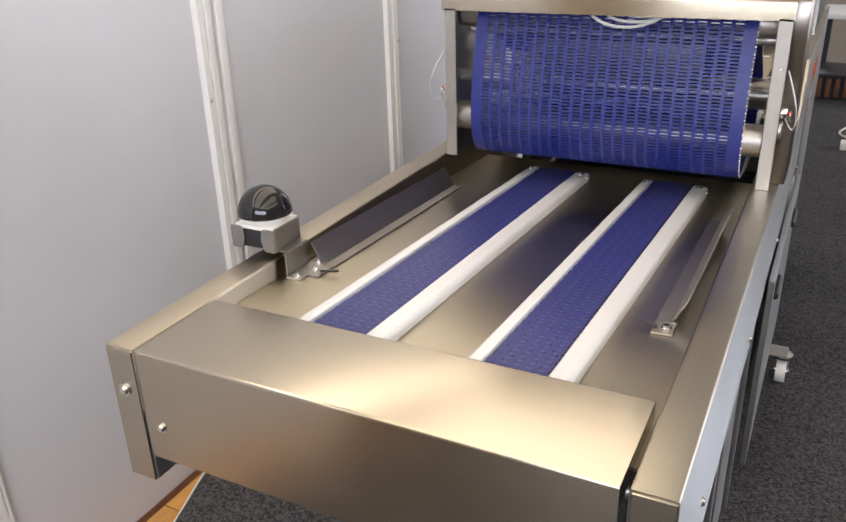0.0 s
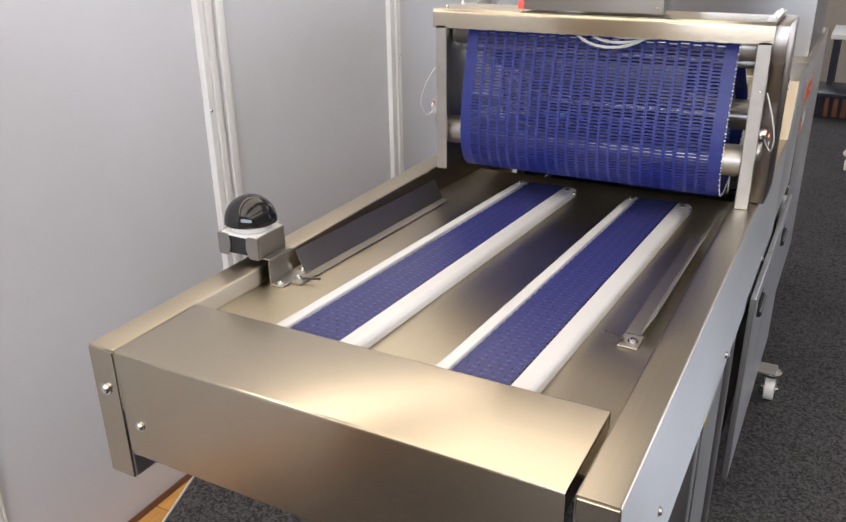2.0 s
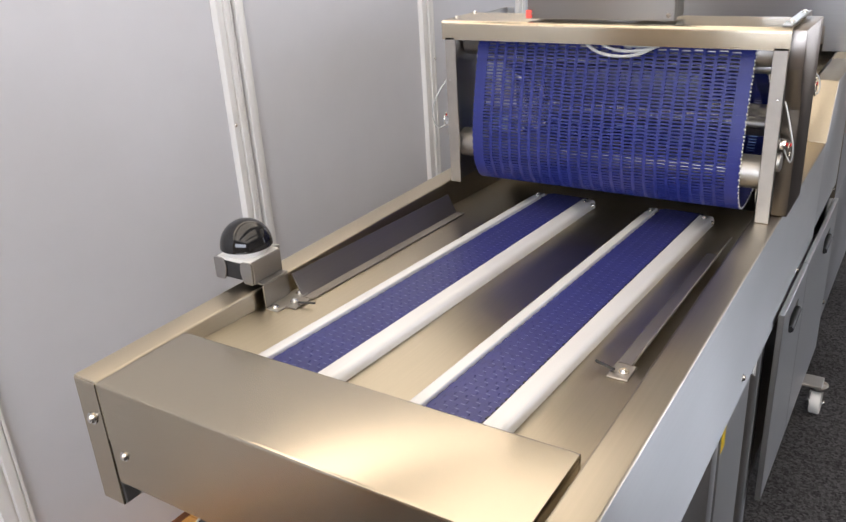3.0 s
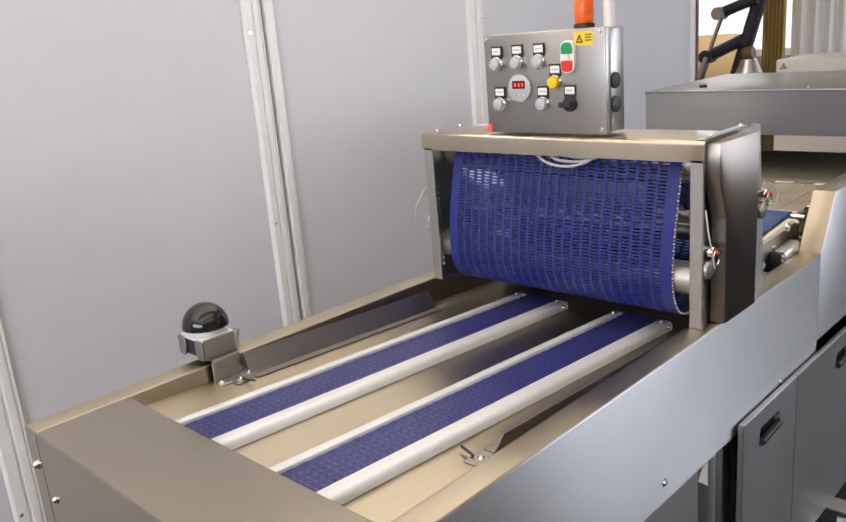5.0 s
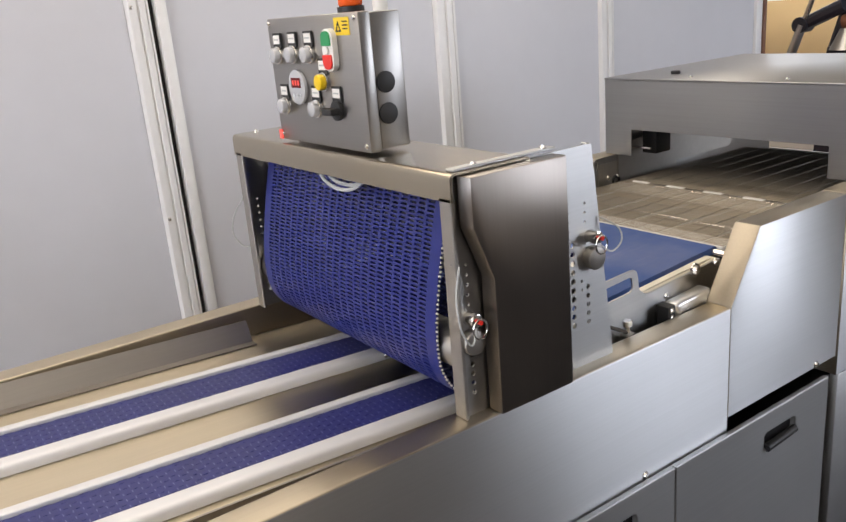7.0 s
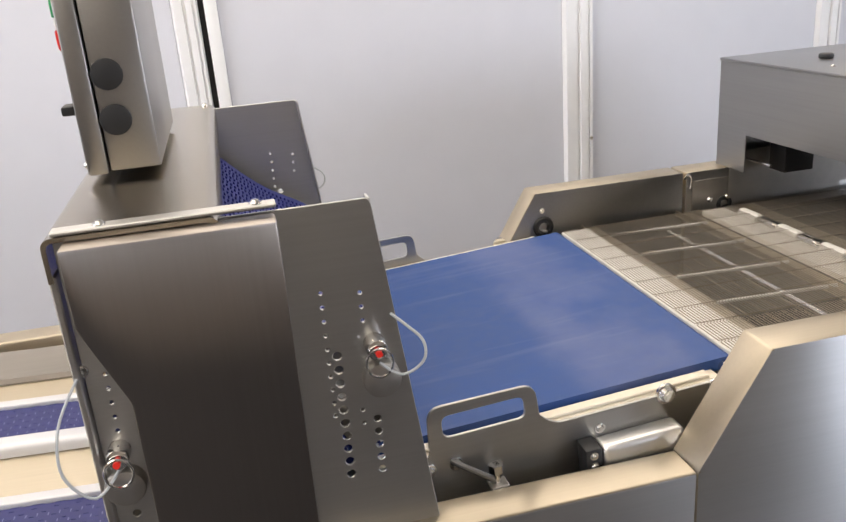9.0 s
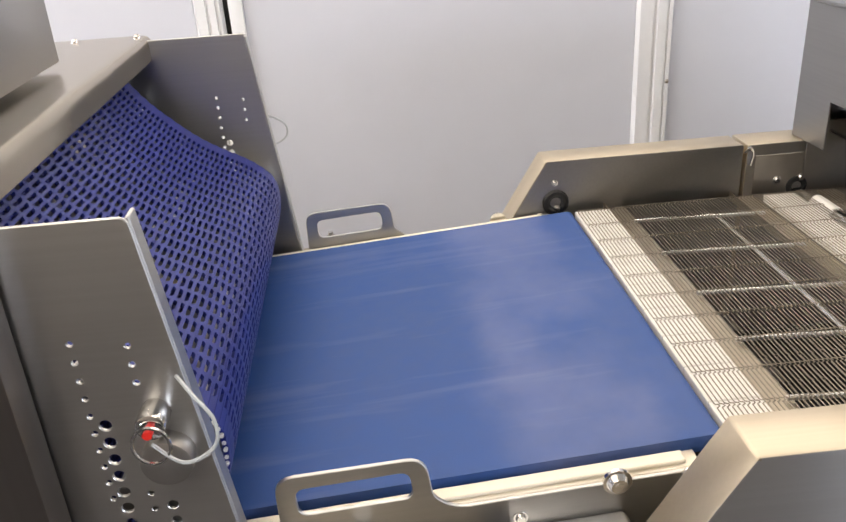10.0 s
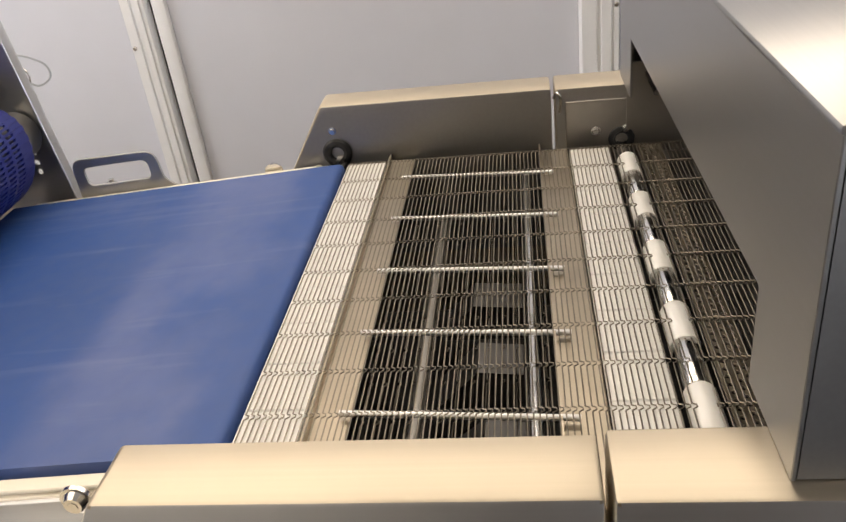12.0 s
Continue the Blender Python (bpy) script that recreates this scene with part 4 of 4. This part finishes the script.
def wire_belt():
    t = thing("wire_belt", "open steel wire conveyor belt over white plastic slide strips", "conveyor belt", (0, 1.9, WB))
    X0, X1, joints, r = -0.262, 0.272, 10, 0.00062
    step = (X1 - X0) / joints
    pitch = 0.0047

    def row(n, rad):
        pts = []
        for j in range(joints):
            x = X0 + step * j
            pts += [(x, 0, 0), (x + 0.0016, pitch * 0.62, 0.0004), (x + 0.0044, pitch * 0.66, 0.0006), (x + 0.006, 0, 0)]
        pts.append((X1, 0, 0))
        return mesh_of("wire", tube(pts, rad, n), WIRE)

    fine, flat = row(5, r), row(4, r)
    k = 0
    y = 1.650
    while y < 2.53:
        ob = part("wire", fine if y < 2.1 else flat, WIRE, t)
        ob.matrix_basis = Matrix.Translation((0, y - 1.9, 0))
        y += pitch
    # returning strand below, seen through the opening
    y = 1.70
    while y < 1.93:
        ob = part("wire", flat, WIRE, t)
        ob.matrix_basis = Matrix.Translation((0.02, y - 1.9, -0.085))
        y += pitch * 3
    for a, b in ((1.647, 1.697), (1.927, 1.974)):
        n = 9
        w = (X1 - X0) / n
        for i in range(n):
            part("slide_strip", box(X0 + w * i + 0.0004, X0 + w * (i + 1) - 0.0004, a, b, WB - 0.012, WB - 0.0012, 0.001, 1), WHITE, t, "white plastic slide strip")
    for a, b in ((1.6975, 1.730), (1.890, 1.9265)):
        part("support_sheet", box(X0 - 0.03, X1 + 0.03, a, b, WB - 0.016, WB - 0.012, 0.001, 1), TAN_STEEL, t, "dull steel support sheet")
        part("support_edge", box(X0 - 0.03, X1 + 0.03, a, a + 0.002, WB - 0.0119, WB - 0.004), TAN_STEEL, t)
    for x in (-0.222, -0.112, 0.0, 0.105, 0.212):
        part("cross_rod", cyl((x, 1.722, WB - 0.0065), (x + 0.012, 1.905, WB - 0.0065), 0.0027, 12), ALU, t, "bright steel cross rod")
    part("long_rod", cyl((-0.28, 1.872, WB - 0.04), (0.29, 1.872, WB - 0.04), 0.006, 14), CHROME, t)
    part("long_rod", cyl((-0.28, 1.760, WB - 0.10), (0.29, 1.760, WB - 0.10), 0.008, 14), STEEL_DULL, t)
    for i in range(4):
        # dark steel tone holds the shade down in the opening
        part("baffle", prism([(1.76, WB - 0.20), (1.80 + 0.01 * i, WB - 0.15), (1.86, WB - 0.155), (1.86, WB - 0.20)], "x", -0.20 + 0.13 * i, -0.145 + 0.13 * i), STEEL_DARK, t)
    # roller shaft with white sleeves
    ys, zs = 1.994, WB - 0.010
    part("shaft", cyl((-0.292, ys, zs), (0.31, ys, zs), 0.0065, 18), CHROME, t, "bright roller shaft")
    for i in range(5):
        x = -0.236 + 0.108 * i
        part("sleeve", cyl((x, ys, zs), (x + 0.052, ys, zs), 0.0125, 24, bevel=0.0015), WHITE, t, "white plastic sleeve")
        if i < 4:
            part("roller", cyl((x + 0.054, ys, zs), (x + 0.106, ys, zs), 0.0110, 24, bevel=0.001), CHROME, t, "bright steel roller")
    part("bearing_ring", tube([(-0.297, ys + 0.012 * math.cos(a), 0.872 + 0.012 * math.sin(a)) for a in np.linspace(0, 2 * math.pi, 24, endpoint=False)], 0.0055, 8, True), BLACK_MATT, t, "black rubber bearing ring")
    # perforated drip sheet
    holes = []
    for i in range(56):
        for j in range(3):
            holes.append(circle(-0.255 + 0.0092 * i + (0.0046 if j % 2 else 0), 2.016 + 0.0075 * j, 0.0026, 6))
    part("drip_sheet", plate([(-0.265, 2.010), (0.275, 2.010), (0.275, 2.037), (-0.265, 2.037)], holes, "z", WB - 0.0045, 0.002, 0.0002), TAN_STEEL, t, "finely perforated steel drip sheet")
    # shade under the hood is put into this sheet's colour
    part("bath_sheet", box(-0.30, 0.31, 2.040, 2.54, WB - 0.030, WB - 0.026), STEEL_DARK, t, "bath sheet toned dark for the shade under the hood")
    return t


def dipping_machine():
    t = thing("dipping_machine", "brushed stainless steel dipping machine with an arched hood", "machine", (0, 2.1, 0))
    ZR = 0.942
    # right wall with its sloped start

    def wall_side(xo, xi, y1):
        """Folded side wall: outer sheet, sloped nose, flat top, inner sheet."""
        bm = bmesh.new()
        low = 0.592 if xo > xi else 0.546
        outer_ = [bm.verts.new((xo, 1.5325, low)), *[bm.verts.new((xo, a, b)) for a, b in [(1.5325, Z), (1.612, ZR), (1.908, ZR)]], bm.verts.new((xo, 1.908, low))]
        inner_ = [bm.verts.new((xi, 1.5325, 0.72)), *[bm.verts.new((xi, a, b)) for a, b in [(1.5325, Z), (1.612, ZR), (1.908, ZR)]], bm.verts.new((xi, 1.908, 0.72))]
        bm.faces.new(outer_)
        bm.faces.new(list(reversed(inner_)))
        for i in (1, 2):
            bm.faces.new((outer_[i], inner_[i], inner_[i + 1], outer_[i + 1]))
        bm.faces.new((outer_[0], inner_[0], inner_[1], outer_[1]))
        bm.faces.new((outer_[3], inner_[3], inner_[4], outer_[4]))
        bm.faces.new((outer_[4], inner_[4], inner_[0], outer_[0]))
        bmesh.ops.recalc_face_normals(bm, faces=bm.faces)
        es = [e for e in bm.edges if abs((e.verts[0].co.x + e.verts[1].co.x) / 2 - xo) < 1e-6 or e.verts[0].co.z > Z - 0.01 and e.verts[1].co.z > Z - 0.01]
        bmesh.ops.bevel(bm, geom=es, offset=0.003, segments=2, profile=0.5, affect="EDGES")
        return bm

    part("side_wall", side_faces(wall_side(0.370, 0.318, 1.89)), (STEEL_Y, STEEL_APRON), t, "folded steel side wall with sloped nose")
    # same sheet steel; the inner face gets its shade from the second material
    part("side_wall", side_faces(wall_side(-0.352, -0.300, 1.89)), (STEEL_Y, STEEL_SHADED), t, "folded steel side wall with sloped nose")
    # second pair of walls, past the seam
    for xo, xi in ((0.372, 0.314), (-0.354, -0.297)):
        a, b = sorted((xo, xi))
        part("rear_wall", side_faces(box(a, b, 1.913, 2.72, 0.546, ZR, 0.003)), (STEEL_Y, STEEL_APRON if xo > 0 else STEEL_SHADED), t)
    ip = part("bearing_plate", box(-0.2965, -0.2945, 1.925, 2.25, 0.84, 0.925, 0.0008, 1), STEEL_DULL, t)
    for y in (1.962, 1.999):
        screw(ip, (-0.2945, y, 0.885), (1, 0, 0), 0.005)
    part("latch", tube(smooth_path([(-0.299, 1.911, 0.93), (-0.293, 1.915, 0.938), (-0.292, 1.920, 0.93), (-0.293, 1.918, 0.912)]), 0.002), CHROME, t)
    # hood, standing a little askew
    HY = 2.000

    def askew(bm):
        bmesh.ops.transform(bm, matrix=Matrix(((1, 0, 0, 0), (0.012, 1, 0, 0), (0, 0, 1, 0), (0, 0, 0, 1))), verts=bm.verts)
        return bm

    outline = rounded([(-0.330, ZR + 0.001), (-0.245, ZR + 0.001), (-0.245, 1.012), (0.276, 1.012), (0.276, ZR + 0.001), (0.358, ZR + 0.001), (0.358, 1.136), (-0.330, 1.136)], [0, 0, 0, 0.004, 0, 0, 0, 0])
    # hood colour is lowered for the dark surroundings it mirrors
    hood = part("hood", askew(plate(outline, [], "y", HY, 0.003)), STEEL_SHADED, t, "arched steel hood over the belt")
    part("hood_top", askew(box(-0.332, 0.360, HY - 0.002, 2.62, 1.1365, 1.142, 0.002)), STEEL_SHADED, hood)
    part("hood_side", askew(box(0.354, 0.358, HY + 0.0035, 2.62, ZR + 0.001, 1.136)), STEEL_SHADED, hood)
    part("hood_side", askew(box(-0.330, -0.326, HY + 0.0035, 2.62, ZR + 0.001, 1.136)), STEEL_SHADED, hood)
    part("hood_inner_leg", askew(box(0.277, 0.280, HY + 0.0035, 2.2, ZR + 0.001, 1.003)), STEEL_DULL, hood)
    part("hood_back", askew(plate([(-0.326, ZR + 0.06), (0.354, ZR + 0.06), (0.354, 1.136), (-0.326, 1.136)], [], "y", 2.615, 0.003)), STEEL_SHADED, hood)
    part("top_plug", cyl((-0.190, 2.105, 1.142), (-0.190, 2.105, 1.150), 0.012, 20, bevel=0.002), BLACK_MATT, hood, "black plug")
    for x in (-0.1, 0.15, 0.33):
        screw(hood, (x, HY + 0.045, 1.142), (0, 0, 1), 0.004)
    part("splash_rod", cyl((-0.27, 2.02, 0.962), (-0.20, 2.02, 0.962), 0.003, 8), CHROME, t)
    bl = part("inner_sheet", prism([(1.999, 0.885), (2.0, 0.97), (2.5, 0.99), (2.5, 0.885)], "x", -0.293, -0.29), STEEL_DULL, t)
    part("inner_beam", box(-0.29, 0.28, 2.30, 2.33, 0.985, 1.02, 0.002), STEEL_DULL, t)
    part("inner_dark_box", box(-0.26, -0.215, 2.06, 2.12, 0.94, 1.0, 0.002), BLACK_MATT, t)
    # cabinet under the walls
    part("cabinet_side", box(0.352, 0.372, 1.92, 2.72, 0.10, 0.5455, 0.003), STEEL_SIDE, t, "plain steel side sheet")
    part("cabinet_side", box(-0.354, -0.334, 1.10, 2.72, 0.10, 0.5455, 0.003), STEEL_SIDE, t)
    # floor and front carry the cabinet's inner shade as dark steel
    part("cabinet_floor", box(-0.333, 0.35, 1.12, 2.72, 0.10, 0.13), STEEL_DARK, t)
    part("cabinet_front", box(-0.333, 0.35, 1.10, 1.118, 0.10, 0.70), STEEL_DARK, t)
    # black floor stands for the pit's darkness
    part("pit_floor", box(-0.295, 0.312, 1.66, 2.70, 0.62, 0.624), SHADE, t)
    part("cabinet_end", box(-0.353, 0.371, 2.72, 2.73, 0.10, 0.84, 0.002), STEEL_SIDE, t)
    # painted marks on the side, as plain shapes
    for i in range(5):
        part("mark_bar", box(0.3722, 0.3730, 1.935 + 0.046 * i, 1.968 + 0.046 * i, 0.815, 0.868), ORANGE, t, "orange painted mark")
    part("mark_bar", box(0.3722, 0.3730, 1.935, 1.962, 0.735, 0.775), ORANGE, t, "orange painted mark")
    for i in range(5):
        part("mark_bar", box(0.3722, 0.3730, 1.972 + 0.024 * i, 1.988 + 0.024 * i, 0.737, 0.768), WHITE, t, "white painted mark")
    screw(t, (0.372, 2.02, 0.17), (1, 0, 0), 0.008)
    return t


def cabinet_door(y0, y1, hy, name="cabinet_door"):
    t = thing(name, "brushed steel cabinet door with a recessed black handle", "cabinet door", (0.38, y0, 0.1), "cabinet doors")
    hole = rounded([(hy - 0.055, 0.492), (hy + 0.055, 0.492), (hy + 0.055, 0.530), (hy - 0.055, 0.530)], 0.012)
    part("panel", plate([(y0, 0.10), (y1, 0.10), (y1, 0.570), (y0, 0.570)], [hole], "x", 0.376, 0.012, 0.0015), STEEL_SIDE, t)
    h = part("handle", box(0.3725, 0.3755, hy - 0.06, hy + 0.06, 0.487, 0.535), BLACK_MATT, t, "black recessed handle")
    part("grip", cyl((0.390, hy - 0.048, 0.497), (0.390, hy + 0.048, 0.503), 0.008, 14), BLACK_MATT, h)
    return t


def caster(x, y):
    t = thing("caster", "small swivel caster with a white nylon wheel", "caster", (x, y, 0), "casters")
    part("wheel", cyl((x - 0.014, y, 0.036), (x + 0.014, y, 0.036), 0.036, 28, bevel=0.004), WHITE, t, "white nylon wheel")
    part("axle", cyl((x - 0.022, y, 0.036), (x + 0.022, y, 0.036), 0.007, 12), CHROME, t)
    for s in (-1, 1):
        part("fork", box(x + s * 0.018 - 0.0015, x + s * 0.018 + 0.0015, y - 0.014, y + 0.014, 0.03, 0.080, 0.001, 1), CHROME, t)
    part("swivel", cyl((x, y, 0.080), (x, y, 0.092), 0.028, 24, bevel=0.003), CHROME, t)
    part("top_plate", box(x - 0.05, x + 0.012, y - 0.03, y + 0.03, 0.092, 0.0995, 0.001, 1), STEEL_DULL, t)
    return t


def lower_cabinet():
    cabinet_door(1.068, 1.356, 1.205)
    cabinet_door(1.362, 1.850, 1.68)
    for x, y in ((0.425, 1.65), (-0.30, 1.62), (0.34, 2.6), (-0.30, 2.6)):
        caster(x, y)


# ---- the far end of the room ----
def far_end():
    tagged(new("backdrop", mesh_of("backdrop", box(-5.5, 1.5, 8.9, 8.92, -1.0, 5.0), glow("hazy_daylight", (0.90, 0.95, 1.0), 1.3))), "bright hazy daylight outside the window", "backdrop", kind="structure")
    # white box added to give the bright patch seen past the hood opening
    lw = thing("bright_patch_box", "low white box added for a bright patch under the window", "cupboard", (-1.75, 5.4, 0))
    part("body", box(-2.05, -1.42, 5.30, 5.70, 0.0, 0.60, 0.008), WHITE, lw)
    part("worktop", box(-2.07, -1.40, 5.28, 5.72, 0.601, 0.63, 0.006), PROFILE, lw)
    solid("door_post", box(-1.075, -1.04, 3.85, 3.87, -0.18, 2.05, 0.003), BROWN, "narrow dark brown wooden door post", "door post", kind="structure")
    c = thing("curtain", "long ochre curtain in soft folds", "curtain", (-1.2, 6.3, 0))
    o = [(-1.72 + 0.18 * s / 40, 6.45 + 0.022 * math.sin(s * 0.95)) for s in range(41)]
    o += [(a, b + 0.006) for a, b in reversed(o)]
    part("drape", prism(o, "z", 0.02, 2.5), CURTAIN, c)
    c2 = thing("net_curtain", "pale net curtain beside the window", "curtain", (-1.0, 6.4, 0))
    o = [(-1.53 + 0.8 * s / 60, 6.55 + 0.018 * math.sin(s * 0.8)) for s in range(61)]
    o += [(a, b + 0.005) for a, b in reversed(o)]
    part("drape", prism(o, "z", 0.02, 2.5), PROFILE, c2)
    # lit cream surface, built as a translucent sheet to look bright
    pn = thing("window_blind", "bright cream panel in front of the window, made translucent", "blind", (-2.3, 6.5, 0))
    part("cloth", box(-2.75, -1.98, 6.60, 6.604, -0.18, 1.17), lit_panel_material(), pn)
    m = thing("lifting_machine", "dark blue jointed lifting machine with a bright piston", "machine", (-1.2, 5.0, 0))
    part("lower_arm", cyl((-1.45, 5.0, 1.02), (-1.215, 5.0, 1.12), 0.040, 10), NAVY, m)
    part("main_arm", cyl((-1.30, 5.06, 0.80), (-1.06, 5.06, 1.62), 0.047, 10), NAVY, m)
    part("upper_link", cyl((-1.37, 5.0, 1.295), (-1.13, 5.0, 1.37), 0.036, 10), NAVY, m)
    part("joint", cyl((-1.37, 4.95, 1.295), (-1.37, 5.05, 1.295), 0.042, 18), STEEL_DULL, m)
    part("joint", cyl((-1.45, 4.95, 1.02), (-1.45, 5.05, 1.02), 0.045, 18), NAVY, m)
    part("piston_rod", cyl((-1.52, 4.97, 0.80), (-1.335, 4.97, 1.30), 0.014, 14), CHROME, m, "bright piston rod")
    part("piston_sleeve", cyl((-1.52, 4.97, 0.80), (-1.44, 4.97, 1.02), 0.026, 14), STEEL_SIDE, m)
    part("motor", cyl((-1.17, 4.92, 1.03), (-1.11, 4.92, 1.04), 0.04, 20), BROWN, m, "rust brown motor housing")
    part("funnel", cyl((-1.13, 4.9, 0.89), (-1.13, 4.9, 1.0), 0.095, 24, 0.045), STEEL_SIDE, m)
    part("tray_arm", box(-1.24, -0.98, 4.88, 4.95, 0.865, 0.905, 0.008), NAVY, m)
    part("pedestal", box(-1.36, -1.12, 5.02, 5.20, 0.0, 0.80, 0.01), NAVY, m)
    m.location += Vector((-0.06, 0, 0.055))
    part("base_plate", box(-1.52, -1.22, 4.95, 5.25, 0.0, 0.054, 0.004), NAVY, m)
    b = thing("white_appliance", "white appliance housing with a small warning mark", "appliance", (-0.55, 4.95, 0))
    part("housing", box(-1.04, -0.22, 4.95, 5.45, 0.0, 1.04, 0.012), WHITE, b)
    part("mark", plate([(-1.015, 0.98), (-0.965, 0.98), (-0.99, 1.022)], [], "y", 4.947, 0.002, 0.0002), STEEL_DULL, b, "small grey triangle mark")
    r = thing("slatted_bench", "low dark bench with brown wooden slats", "bench", (0.6, 5.6, 0))
    for i in range(16):
        part("slat", box(0.32 + 0.055 * i, 0.350 + 0.055 * i, 5.50, 5.515, 0.02, 0.155, 0.002), BROWN, r)
    part("top_board", box(0.25, 1.35, 5.46, 5.90, 0.157, 0.185, 0.004), NAVY, r)
    part("back_board", box(0.25, 1.35, 5.53, 5.55, 0.0, 0.155), NAVY, r)
    sh = thing("side_table", "dark table with a bright pale top", "table", (0.8, 5.9, 0))
    part("top", box(0.28, 1.5, 5.75, 6.3, 0.50, 0.535, 0.004), PROFILE, sh)
    for x in (0.32, 1.44):
        for y in (5.8, 6.24):
            part("leg", box(x - 0.02, x + 0.02, y - 0.02, y + 0.02, 0.0 if y > 5.95 else 0.186, 0.50), NAVY, sh)
    l = thing("floor_cable", "pale yellow cable lying on the carpet", "cable", (0.6, 4.6, 0))
    part("cord", tube(smooth_path([(0.70, 4.95, 0.006), (0.56, 4.80, 0.006), (0.50, 4.60, 0.006), (0.60, 4.50, 0.006), (0.95, 4.55, 0.006), (1.3, 4.7, 0.006)]), 0.007), CREAM, l)
    part("plug_bar", box(0.51, 0.85, 4.25, 4.32, 0.0, 0.045, 0.006), WHITE, l, "white plug strip")


room()
feed_table()
strip_conveyor(-0.166, -0.075, "strip conveyors")
strip_conveyor(0.094, 0.181, "strip conveyors", True)
start_button()
portal()
perforated_belt()
control_box()
transfer_conveyor()
wire_belt()
dipping_machine()
lower_cabinet()
far_end()
